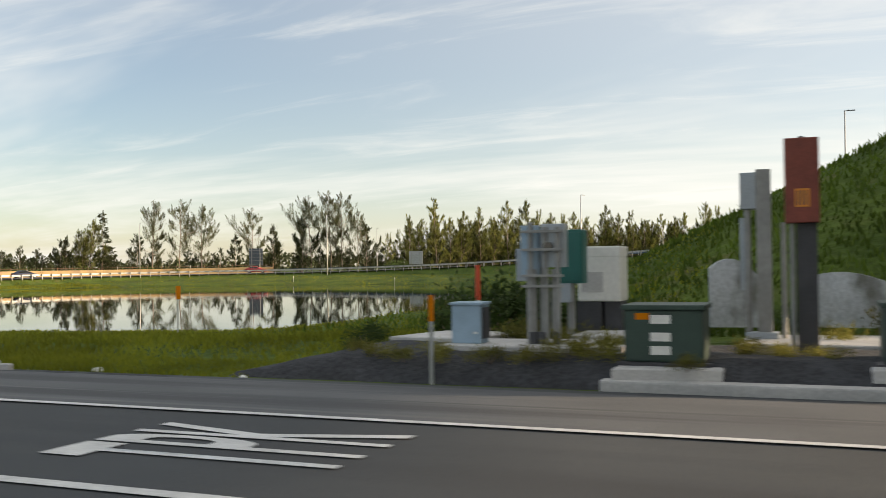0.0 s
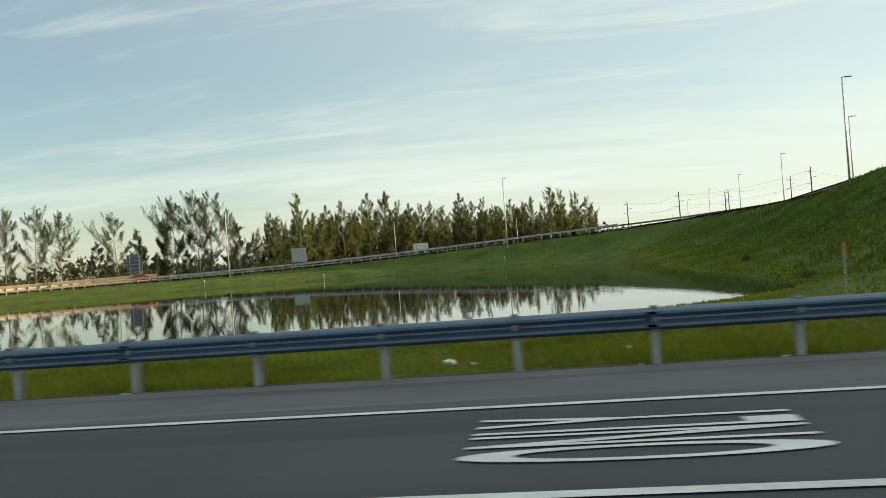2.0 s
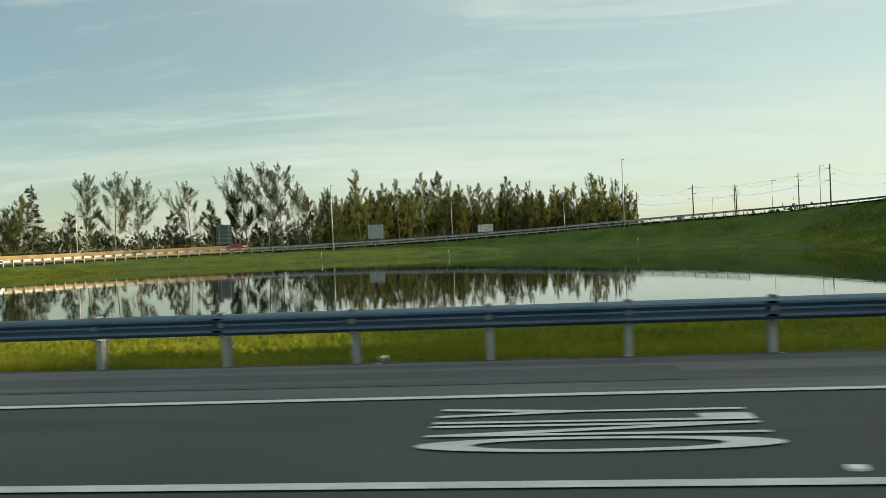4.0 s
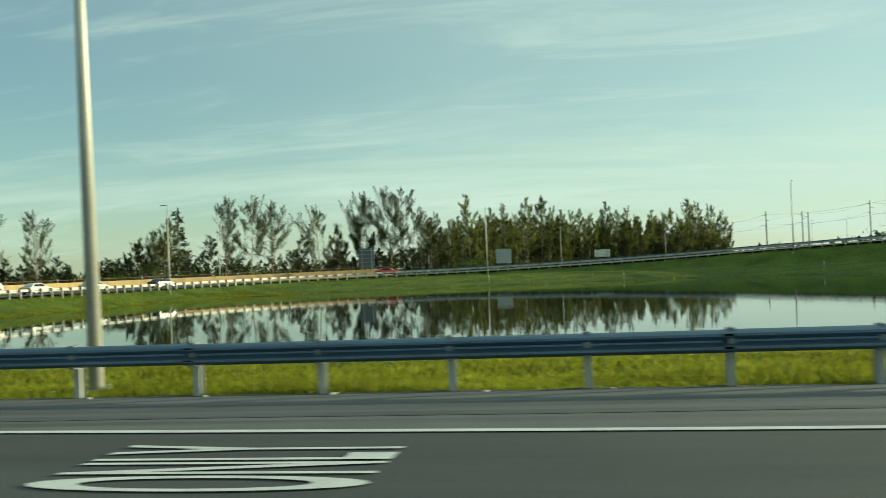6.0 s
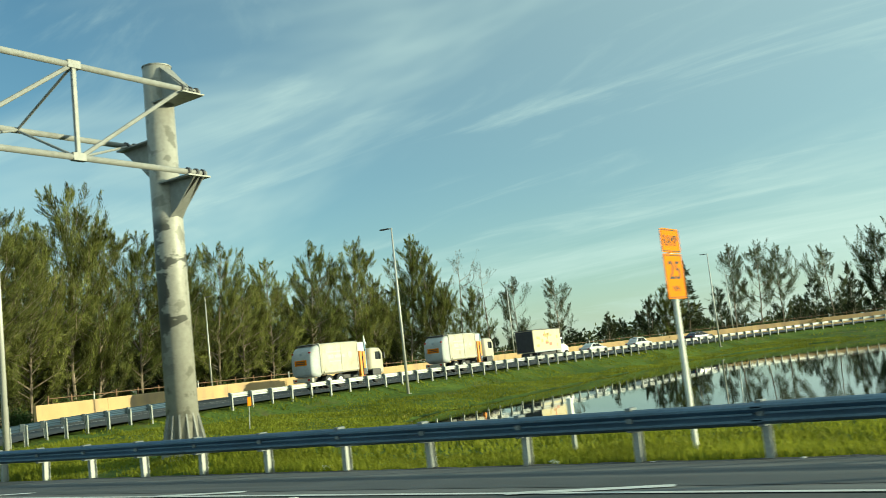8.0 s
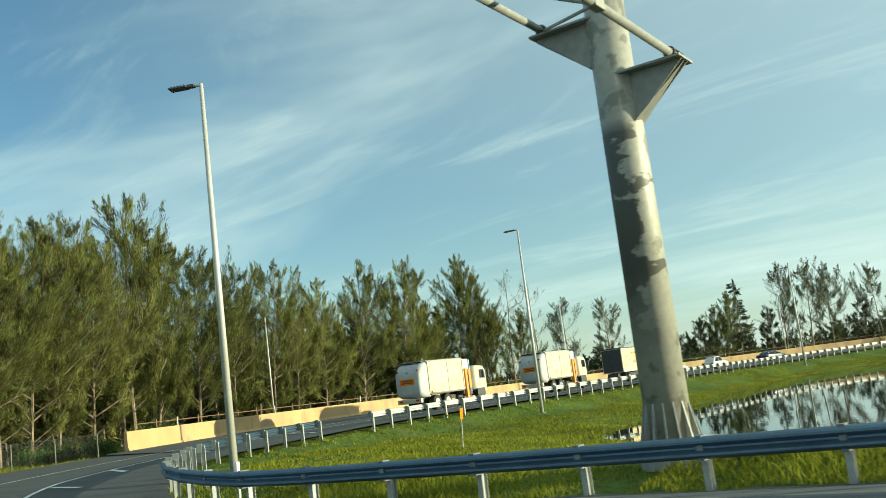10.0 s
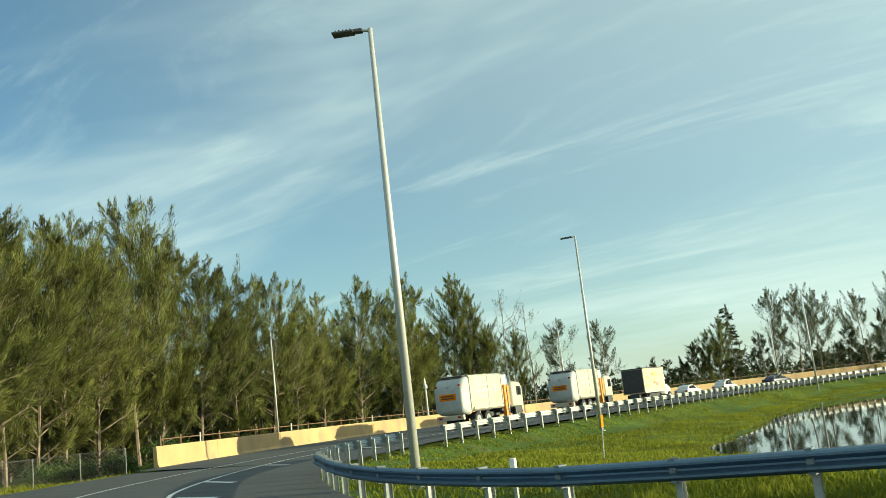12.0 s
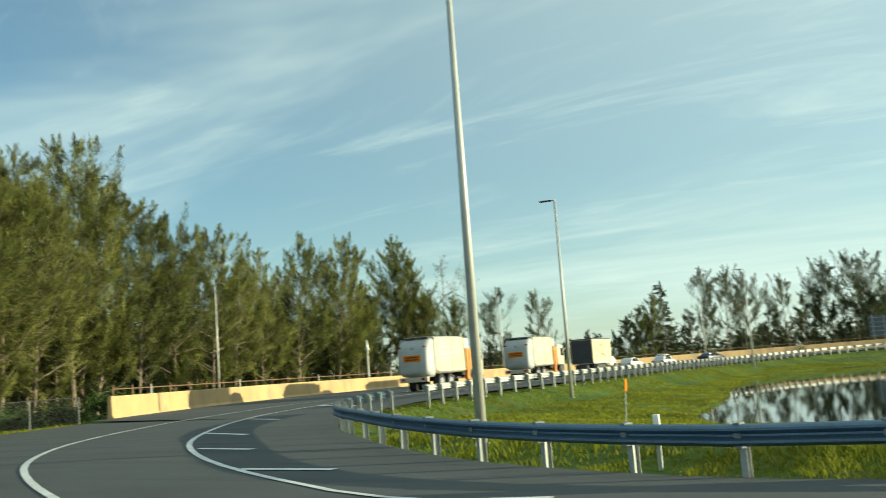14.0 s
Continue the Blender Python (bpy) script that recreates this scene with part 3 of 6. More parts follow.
def beam_mesh(name, pts, nrm, side, material):
    """A W-beam panel along points; side: which way its face looks along nrm."""
    v, f = [], []
    k = len(W_PROFILE)
    for back in (0, 1):
        for p, q in zip(pts, nrm):
            for d, h in W_PROFILE:
                e = (d + 0.10 - 0.006 * back) * side
                v.append((p[0] + q[0] * e, p[1] + q[1] * e, p[2] + h))
    m = len(pts)
    for back in (0, 1):
        o = back * m * k
        for i in range(m - 1):
            for j in range(k - 1):
                q = (o + i * k + j, o + i * k + j + 1, o + (i + 1) * k + j + 1, o + (i + 1) * k + j)
                f.append(q if back else q[::-1])
    for i in range(m - 1):
        for j in (0, k - 1):
            f.append((i * k + j, (i + 1) * k + j, m * k + (i + 1) * k + j, m * k + i * k + j))
    return mesh_of(name, v, f, material)


def post_mesh():
    bm = bmesh.new()
    for x0, x1, y0, y1 in ((-0.05, 0.05, -0.078, -0.071), (-0.05, 0.05, 0.071, 0.078), (-0.004, 0.004, -0.071, 0.071)):
        box(bm, x0, x1, y0, y1, -0.5, 0.74)
    me = bpy.data.meshes.new("post")
    bm.to_mesh(me)
    bm.free()
    me.materials.append(M_GALV_POST)
    return me


def block_mesh():
    bm = quick(box, -0.05, 0.05, -0.10, 0.10, 0.46, 0.815, 0.008)
    me = bpy.data.meshes.new("block")
    bm.to_mesh(me)
    bm.free()
    me.materials.append(M_BLOCK)
    return me


M_BLOCK = mat("block_plastic", (0.17, 0.19, 0.20), 0.8, spread=0.2, scale=4, fine=30, bump=0.2)
POST, BLOCK = post_mesh(), block_mesh()


def guardrail(label, line, face, group, steel=None):
    """Posts, blocks and overlapping beam panels along a line with a post every 1.905 m; face: +1 if the beam looks to its left."""
    g = thing("guardrail", label, "guardrail", group, "structure")
    nrm = normals2(line)
    for p, q in zip(line, nrm):
        a = math.degrees(math.atan2(q[1] * face, q[0] * face)) - 90
        lean = random.uniform(-1.2, 1.2)
        put("post", POST, g, pose(p[0] - q[0] * face * 0.10, p[1] - q[1] * face * 0.10, p[2] + random.uniform(-0.012, 0.012), lean, random.uniform(-0.8, 0.8), a))
        put("block", BLOCK, g, pose(p[0] + q[0] * face * 0.075 - q[0] * face * 0.04, p[1] + q[1] * face * 0.035, p[2], 0, 0, a))
    n = len(line)
    for i in range(0, n - 1, 4):
        j = min(i + 4, n - 1)
        pts, nn = line[i:j + 1].copy(), nrm[i:j + 1]
        pts = np.vstack([pts[:1] * 1.02 - pts[1:2] * 0.02 if i else pts[:1], pts[1:-1], pts[-1:] * 1.06 - pts[-2:-1] * 0.06 if j < n - 1 else pts[-1:]])
        pts[:, 2] += random.uniform(-0.008, 0.008) + (0.004 if (i // 4) % 2 else 0.0)
        put("beam_panel", beam_mesh("beam_panel", pts, nn, face, steel or M_GALV), g)
    return g


RX = [-1.905 * k for k in range(1, 15)] + [-26.67 - 1.9306 * k for k in range(1, 9)] + [-44.045 - 1.905 * k for k in range(0, 23)]
near_line = np.array([(x, 12.90, -0.24) for x in RX])
near_line = np.vstack([near_line, [(p[0], p[1] + 0.08, p[2]) for p in INNER if p[0] < near_line[-1][0] - 1.4][:24]])
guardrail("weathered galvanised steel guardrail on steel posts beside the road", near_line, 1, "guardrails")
far_line = np.array([p for p in INNER[26:]])
guardrail("galvanised steel guardrail with pale posts along the loop ramp", far_line[:118], +1, "guardrails", M_GALV_SUNLIT)

# ---------------------------------------------------------------- barrier wall along the ramp


def barrier(line):
    """A beige concrete barrier in cast lengths, with a chamfered foot and a thin coping."""
    w = thing("barrier_wall", "beige painted concrete barrier wall along the ramp", "barrier", kind="structure")
    prof = [(-0.30, 0.0), (-0.26, 0.10), (-0.14, 0.32), (-0.10, 1.36), (-0.08, 1.40), (0.10, 1.40), (0.12, 1.36), (0.14, 0.0)]
    nrm = normals2(line)
    n = len(line)
    i = 0
    while i < n - 1:
        j = min(i + 3, n - 1)
        v, f, k = [], [], len(prof)
        pts = line[i:j + 1].copy()
        pts[-1, :2] += (pts[-2, :2] - pts[-1, :2]) * 0.006
        for p, q in zip(pts, nrm[i:j + 1]):
            for d, h in prof:
                v.append((p[0] + q[0] * d, p[1] + q[1] * d, p[2] - 0.1 + h))
        m = len(pts)
        for a in range(m - 1):
            for b in range(k):
                c = (b + 1) % k
                f.append((a * k + b, a * k + c, (a + 1) * k + c, (a + 1) * k + b))
        f.append(tuple(range(k)))
        f.append(tuple(reversed(range((m - 1) * k, m * k))))
        put("wall_panel", mesh_of("wall_panel", v, f, M_WALL), w)
        i = j
    return w


wall_end = int(np.argmin(np.hypot(OUTER[:, 0] + 95.3, OUTER[:, 1] - 178)))
barrier(np.vstack([OUTER[:1] * 0.1 + OUTER[1:2] * 0.9, OUTER[2:wall_end + 1]]))
out_line = catmull([tuple(p) for p in OUTER[wall_end::4]], 1.905)
guardrail("galvanised guardrail on the outer edge of the ramp", out_line[:100], +1, "guardrails")

# ---------------------------------------------------------------- lamps


def street_lamp(x, y, z, height, turn, label, lean=0.0):
    g = float(ground_z(np.array([x]), np.array([y]))[0])
    height, z = height + z - g - 0.02, g + 0.02
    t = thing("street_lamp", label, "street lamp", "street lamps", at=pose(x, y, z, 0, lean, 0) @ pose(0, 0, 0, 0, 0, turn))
    bm = bmesh.new()
    rod(bm, (0, 0, 0.04), (0, 0, height), 0.125, 0.062, 16)
    part("pole", bm, M_POLE, t, smooth=True)
    bm = bmesh.new()
    box(bm, -0.2, 0.2, -0.2, 0.2, -0.25, 0.04, 0.01)
    for sx in (-0.15, 0.15):
        for sy in (-0.15, 0.15):
            rod(bm, (sx, sy, 0.04), (sx, sy, 0.10), 0.02, seg=6)
    part("base_plate", bm, M_GALV_POST, t)
    bm = bmesh.new()
    rod(bm, (0, 0, height - 0.06), (0.28, 0, height - 0.03), 0.04, seg=8)
    part("arm", bm, M_POLE, t)
    bm = bmesh.new()
    box(bm, 0.2, 0.48, -0.09, 0.09, height - 0.08, height + 0.02, 0.02)
    box(bm, 0.44, 1.02, -0.17, 0.17, height - 0.075, height - 0.015, 0.02)
    for k in range(5):
        box(bm, 0.5 + 0.1 * k, 0.53 + 0.1 * k, -0.15, 0.15, height - 0.016, height + 0.02)
    part("head", bm, M_HEAD, t)
    return t


LAMP_LABEL = "tall grey metal street lamp with a flat lamp head"
for x, y, z, h, turn in ( (-107.83, 19.04, 0.05, 11.75, 205), (-118.1, 57.0, 0.1, 12.1, 185), (-115.2, 121.6, -0.05, 11.75, 178),
                         (-75.5, 166.8, 0.4, 11.6, 95), (-22.7, 165.2, 2.4, 11.6, 60)):
    street_lamp(x, y, z, h, turn, LAMP_LABEL)
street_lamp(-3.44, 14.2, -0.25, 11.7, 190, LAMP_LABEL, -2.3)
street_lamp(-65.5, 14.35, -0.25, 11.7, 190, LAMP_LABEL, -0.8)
for x, y, z, h, turn in ((-161.7, 75.6, 1.0, 11.2, 0), (-130.8, 177, 1.0, 11.2, -40)):
    street_lamp(x, y, z, h, turn, "street lamp pole standing behind the beige barrier")

# ---------------------------------------------------------------- trees


def casuarina(seed, height, spread, sprays, material, bare=0.12, fine=1.0, cone=0.0, lean=0.0, rise=1.0, low=0.30, limbs=34, gap=0.25, heads=0, plume=1.0, twigs=3):
    """Trunk, limbs that sweep up, and a feathery plume of narrow sprays along every limb and side twig; returns the two meshes."""
    r = np.random.RandomState(seed)
    bm = bmesh.new()
    pts = []
    x = y = 0.0
    steps = 10
    for i in range(steps + 1):
        u = i / steps
        pts.append(Vector((x + lean * u * height, y, u * height * 0.94)))
        x += r.uniform(-1, 1) * 0.008 * height
        y += r.uniform(-1, 1) * 0.008 * height
    rad = 0.0065 * height + 0.02
    for i in range(steps):
        u0, u1 = i / steps, (i + 1) / steps
        rod(bm, pts[i], pts[i + 1], rad * (1 - 0.93 * u0), rad * (1 - 0.93 * u1), 6)

    def on_trunk(u):
        k = min(int(u * steps), steps - 1)
        return np.array(pts[k].lerp(pts[k + 1], u * steps - k))

    axes = []            # start, first direction, last direction, length, foliage from here on, weight

    def add_axis(a, d0, d1, length, start, weight, thick):
        axes.append((a, d0, d1, length, start, weight))
        m_ = a + d0 * length * 0.45
        b = m_ + d1 * length * 0.55
        rod(bm, Vector(a), Vector(m_), thick, thick * 0.6, 4)
        rod(bm, Vector(m_), Vector(b), thick * 0.6, 0.006, 4)

    def unit(v):
        return v / (np.linalg.norm(v) + 1e-9)

    for i in range(limbs):
        u = bare + (0.96 - bare) * ((i + r.uniform(0, 1)) / limbs)
        if cone:
            prof = 1.02 - u
        elif u - bare < low:
            prof = 0.45 + 0.55 * (u - bare) / max(low, 0.01)
        else:
            prof = ((1 - u) / (1 - bare - low)) ** 0.8
        length = max(0.9, spread * prof * r.uniform(0.45, 1.35))
        az = r.uniform(0, 2 * math.pi)
        if cone:
            e0, e1 = r.uniform(-0.15, 0.2), r.uniform(-0.35, 0.15)
        else:
            e0 = r.uniform(0.25, 0.8) * rise
            e1 = r.uniform(0.7, 2.2) * rise
        az1 = az + r.uniform(-0.5, 0.5)
        d0 = unit(np.array([math.cos(az), math.sin(az), e0]))
        d1 = unit(np.array([math.cos(az1), math.sin(az1), e1]))
        a = on_trunk(min(u, 0.99))
        w = r.uniform(0.35, 1.3) if r.uniform() > gap * 0.5 else 0.12
        add_axis(a, d0, d1, length, 0.12 + gap, w, 0.012 + 0.008 * length)
        for k in range(twigs if length > 2 else 1):
            s = r.uniform(0.25, 0.85)
            c = a + d0 * length * min(s, 0.45) + d1 * length * max(0.0, s - 0.45)
            t = unit((d0 if s < 0.45 else d1) + r.normal(size=3) * 0.55 + np.array([0, 0, 0.0 if cone else 0.35]))
            t1 = unit(t + np.array([0, 0, 0.0 if cone else 0.7]))
            add_axis(c, t, t1, length * r.uniform(0.3, 0.55), 0.1, w * 0.9, 0.010)
    for k in range(heads):
        # a second leader beside the top, pointed like the trunk
        a = on_trunk(r.uniform(0.45, 0.7))
        d = unit(np.array([r.normal() * 0.35, r.normal() * 0.35, 1.0]))
        add_axis(a, d, unit(d + np.array([0, 0, 0.6])), height * r.uniform(0.22, 0.36), 0.1, 1.0, 0.03)
    top = on_trunk(0.80)
    add_axis(top, np.array([0.0, 0, 1]), unit(np.array([lean, 0.0, 1])), height * 0.19, 0.0, 1.2, 0.02)

    total = sum(l * w for _, _, _, l, _, w in axes)
    C, D, L, W = [], [], [], []
    for a, d0, d1, length, start, weight in axes:
        n = max(4, int(sprays * length * weight / total))
        q = start + (1 - start) * r.uniform(0, 1, n) ** 0.8
        lowp = np.minimum(q, 0.45)[:, None]
        highp = np.maximum(q - 0.45, 0)[:, None]
        c = a + d0 * length * lowp + d1 * length * highp
        dirs = np.where((q < 0.45)[:, None], d0, d1)
        taper = (1.08 - q)[:, None] ** 0.7
        wide = (0.10 + 0.07 * length) * taper * plume
        c = c + r.normal(size=(n, 3)) * wide * np.array([1, 1, 0.8])
        dirs = dirs + r.normal(size=(n, 3)) * (0.18 + 0.20 * taper) + np.array([0, 0, 0.0 if cone else 0.16])
        C.append(c)
        D.append(dirs / (np.linalg.norm(dirs, axis=1)[:, None] + 1e-9))
        L.append((r.uniform(0.25, 0.75, n) * (0.5 + 0.6 * taper[:, 0])) * fine)
        W.append(r.uniform(0.012, 0.030, n) * fine)
    C, D, L, W = np.vstack(C), np.vstack(D), np.hstack(L), np.hstack(W)
    S = np.cross(D, r.normal(size=D.shape))
    S /= np.linalg.norm(S, axis=1)[:, None] + 1e-9
    tip = C + D * L[:, None]
    tip[:, 2] -= 0.12 * L
    n = len(C)
    V = np.stack([C - S * W[:, None], C + S * W[:, None], tip], 1).reshape(-1, 3)
    F = np.arange(n * 3).reshape(-1, 3)
    me = bpy.data.meshes.new("trunk")
    bm.to_mesh(me)
    bm.free()
    me.materials.append(M_BARK)
    return me, mesh_of("crown", V.tolist(), F.tolist(), material)


TREE_KINDS = {
    "tall": [casuarina(s, 20, 7.2, 36000, M_NEEDLE, 0.05 + 0.03 * (s % 3), 1.0, lean=(0.05, 0.12, 0.07, -0.02, 0.09, 0.03)[s], low=0.16 + 0.05 * (s % 4), limbs=62, gap=0.10, heads=s % 3 + 3, plume=0.85, twigs=5, rise=1.12) for s in range(6)],
    "far": [casuarina(50 + s, 20, 5.2, 6000, M_NEEDLE, 0.03, 1.9, lean=0.02 * (s - 2), low=0.22 + 0.05 * (s % 3), limbs=40, gap=0.05, heads=s % 3 + 1, plume=1.0, rise=1.1) for s in range(5)],
    "small": [casuarina(10 + s, 9, 3.0, 2900, M_NEEDLE_D, 0.03, 1.5, low=0.25, limbs=24, gap=0.1, heads=1) for s in range(3)],
    "open": [casuarina(20 + s, 17, 5.6, 21000, M_NEEDLE_O, 0.10, 0.74, rise=0.9, low=0.38, limbs=34, gap=0.14, heads=2, plume=0.95, twigs=6, lean=0.02 * (s - 2)) for s in range(4)],
    "spruce": [casuarina(30, 15, 2.9, 20000, M_NEEDLE_D, 0.04, 0.9, cone=1.0, limbs=80, gap=0.0, plume=0.8)],
    "bare": [casuarina(40, 18, 4.6, 1100, M_NEEDLE_D, 0.20, 0.8, low=0.4, limbs=24, gap=0.4)],
}
TREE_HEIGHT = {"tall": 20, "far": 20, "small": 9, "open": 17, "spruce": 15, "bare": 18}
TREE_LABEL = {"tall": "tall feathery green pine-like tree beyond the ramp", "far": "slim feathery pine-like tree in the dense grove", "small": "low bushy green tree beside the barrier", "open": "sparse dark pine with upswept open branches",
              "spruce": "dark conical conifer standing alone", "bare": "nearly leafless grey tree among the pines"}
trng = np.random.RandomState(5)


def tree(kind, x, y, height, wide=1.0, variant=None, turn=None):
    ms = TREE_KINDS[kind]
    k = int(trng.randint(len(ms))) if variant is None else variant
    z = float(ground_z(np.array([x]), np.array([y]))[0]) - 0.1
    s = 1.05 * height / TREE_HEIGHT[kind]
    t = thing("tree", TREE_LABEL[kind], "tree", "trees round the pond",
              at=pose(x, y, z, 0, 0, trng.uniform(0, 360) if turn is None else turn) @ Matrix.Diagonal((s * wide, s * wide, s, 1)))
    put("trunk", ms[k][0], t)
    put("crown", ms[k][1], t)
    return t


tree("spruce", -137.2, 171.4, 15.6)


def tree_fill(label, places):
    """The crowded trees behind, joined into one object; places: kind, x, y, height, width."""
    V, F, mi, base = [], [], [], 0
    for kind, x, y, height, wide in places:
        ms = TREE_KINDS[kind]
        pair = ms[int(trng.randint(len(ms)))]
        z = float(ground_z(np.array([x]), np.array([y]))[0]) - 0.1
        s = height / TREE_HEIGHT[kind]
        a = trng.uniform(0, 2 * math.pi)
        c, d = math.cos(a) * s * wide, math.sin(a) * s * wide
        for which, me in enumerate(pair):
            co = np.empty(len(me.vertices) * 3)
            me.vertices.foreach_get("co", co)
            co = co.reshape(-1, 3)
            V.append(np.stack([x + c * co[:, 0] - d * co[:, 1], y + d * co[:, 0] + c * co[:, 1], z + s * co[:, 2]], 1))
            F.extend([tuple(base + i for i in f.vertices) for f in me.polygons])
            mi.extend([which] * len(me.polygons))
            base += len(co)
    me = bpy.data.meshes.new("woodland")
    me.from_pydata(np.vstack(V).tolist(), [], F)
    me.materials.append(M_BARK)
    me.materials.append(TREE_KINDS[places[0][0]][0][1].materials[0])
    me.polygons.foreach_set("material_index", mi)
    me.update()
    tagged(put("woodland", me), label, "woods", kind="stuff")

# places and heights of the trees that stand out, kind by kind
for x, y, top in [(-152.4, 36.4, 18.6), (-149.8, 32.0, 19.5), (-154.8, 39.6, 18.2), (-156.1, 42.9, 19.6), (-157.5, 46.2, 20.5), (-160.2, 51.5, 19.3), (-163.6, 58.7, 25.1), (-164.5, 62.0, 21.2), (-165.9, 68.9, 20.4), (-167.3, 75.1, 19.1), (-168.6, 82.7, 20.2), (-169.6, 88.0, 15.7), (-170.3, 94.3, 18.6), (-171.3, 103.7, 22.0), (-171.0, 112.8, 21.8), (-171.2, 119.3, 17.0), (-170.4, 126.8, 23.5), (-167.6, 130.3, 19.6), (-166.9, 131.5, 14.0), (-163.8, 135.3, 13.6), (-140.2, 168.6, 10.6), (-139.2, 169.0, 13.1)]:
    tree('tall', x, y, max(4.0, top + 0.5), turn=trng.uniform(-20, 85))
for x, y, top in [(-98.8, 247.7, 11.0), (-95.8, 255.4, 14.3), (-94.2, 259.5, 13.7), (-91.0, 266.4, 22.4), (-88.6, 271.3, 16.5), (-85.9, 276.3, 18.7), (-82.3, 282.5, 19.9), (-79.5, 287.4, 16.9), (-76.3, 292.2, 22.4), (-71.9, 298.7, 23.1)]:
    tree('far', x, y, max(4.0, top + 0.5))
for x, y, top in [(-69.1, 303.3, 19.6), (-65.7, 308.3, 19.0), (-62.2, 313.2, 18.6), (-59.4, 317.0, 19.3), (-55.8, 321.9, 17.8), (-50.8, 327.9, 22.3), (-47.4, 332.2, 19.1), (-43.9, 336.3, 20.2), (-39.2, 341.7, 17.2), (-34.4, 346.8, 19.4), (-30.1, 351.4, 18.4), (-26.7, 354.8, 20.2), (-19.8, 361.5, 24.0), (-15.1, 366.0, 22.6), (-10.4, 370.3, 21.3), (-5.6, 374.6, 19.2), (-2.9, 377.0, 16.9)]:
    tree('far', x, y, max(4.0, top + 0.5))
for x, y, top in [(-164.0, 134.5, 20.2), (-161.3, 137.9, 18.0)]:
    tree('bare', x, y, max(4.0, top + 0.5))
for x, y, top in [(-157.7, 142.5, 14.8), (-152.7, 148.9, 14.3), (-131.8, 182.5, 18.2), (-128.4, 188.7, 18.5), (-125.7, 193.7, 17.6), (-118.6, 206.5, 17.1), (-110.9, 223.0, 21.1), (-105.7, 224.5, 22.4), (-102.6, 225.3, 21.9), (-98.3, 226.3, 17.1)]:
    tree('open', x, y, max(4.0, top + 0.5))
for x, y, top in [(-147.2, 157.1, 6.5), (-142.1, 165.6, 8.6), (-142.2, 164.1, 8.2), (-143.7, 161.7, 4.1), (-136.2, 174.8, 4.9), (-133.6, 179.5, 9.4), (-123.3, 198.6, 6.5), (-121.3, 202.2, 9.7), (-115.6, 211.1, 12.4), (-115.3, 211.7, 6.4), (-96.1, 226.8, 12.4), (-113.4, 222.3, 14.9)]:
    tree('small', x, y, max(4.0, top + 0.5))

# the wood behind, in bands: crowded trees, then the understorey inside it, coloured dark for the shade there
LEFT_WOOD = np.array([(-146, 8), (-160, 38), (-170, 62), (-176, 90), (-180, 115), (-176, 140)])


def along_left(k):
    return LEFT_WOOD[int(k)] + (LEFT_WOOD[min(int(k) + 1, 5)] - LEFT_WOOD[int(k)]) * (k - int(k))


for i in range(26):
    p = along_left(trng.uniform(0, 5))
    tree("far", p[0] - trng.uniform(0, 6), p[1] + trng.uniform(-4, 4), trng.uniform(11, 18), 1.25)
fill, under = [], []
for i in range(70):
    p = along_left(trng.uniform(0, 5))
    fill.append(("far", p[0] - trng.uniform(5, 24), p[1] + trng.uniform(-4, 4), trng.uniform(11, 18), 1.0))
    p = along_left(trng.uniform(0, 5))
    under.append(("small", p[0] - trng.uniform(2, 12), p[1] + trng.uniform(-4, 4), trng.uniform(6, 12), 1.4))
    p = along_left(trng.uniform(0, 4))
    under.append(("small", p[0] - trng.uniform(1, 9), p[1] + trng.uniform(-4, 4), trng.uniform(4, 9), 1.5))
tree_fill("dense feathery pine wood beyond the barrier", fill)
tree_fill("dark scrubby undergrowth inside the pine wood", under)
fill, under = [], []
for i in range(150):
    p = Vector((-96, 262)).lerp(Vector((-1, 383)), trng.uniform(0, 1))
    fill.append(("far", p.x + trng.uniform(-14, 4), p.y + trng.uniform(2, 30), trng.uniform(12, 19), trng.uniform(0.75, 1.05)))
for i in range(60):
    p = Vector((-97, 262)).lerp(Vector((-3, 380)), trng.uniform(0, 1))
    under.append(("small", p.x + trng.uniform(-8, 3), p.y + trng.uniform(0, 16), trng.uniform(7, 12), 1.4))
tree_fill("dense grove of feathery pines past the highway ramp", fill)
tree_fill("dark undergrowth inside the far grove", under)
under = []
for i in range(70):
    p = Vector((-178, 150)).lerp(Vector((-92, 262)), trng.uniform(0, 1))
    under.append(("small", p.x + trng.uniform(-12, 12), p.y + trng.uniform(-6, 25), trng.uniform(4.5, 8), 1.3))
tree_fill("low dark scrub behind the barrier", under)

# ---------------------------------------------------------------- road markings


def text_mesh(body, thick=0.0):
    """A flat mesh of a word in the built-in font, in its own x and y."""
    cu = bpy.data.curves.new("word", 'FONT')
    cu.body = body
    cu.resolution_u = 6
    cu.offset = thick
    ob = new("word", cu)
    me = bpy.data.meshes.new_from_object(ob.evaluated_get(bpy.context.evaluated_depsgraph_get()))
    bpy.data.objects.remove(ob)
    return me


def sized(me, width, height):
    co = np.array([v.co[:] for v in me.vertices])
    lo, hi = co.min(0), co.max(0)
    return (co[:, 0] - lo[0]) / (hi[0] - lo[0]) * width, (co[:, 1] - lo[1]) / (hi[1] - lo[1]) * height


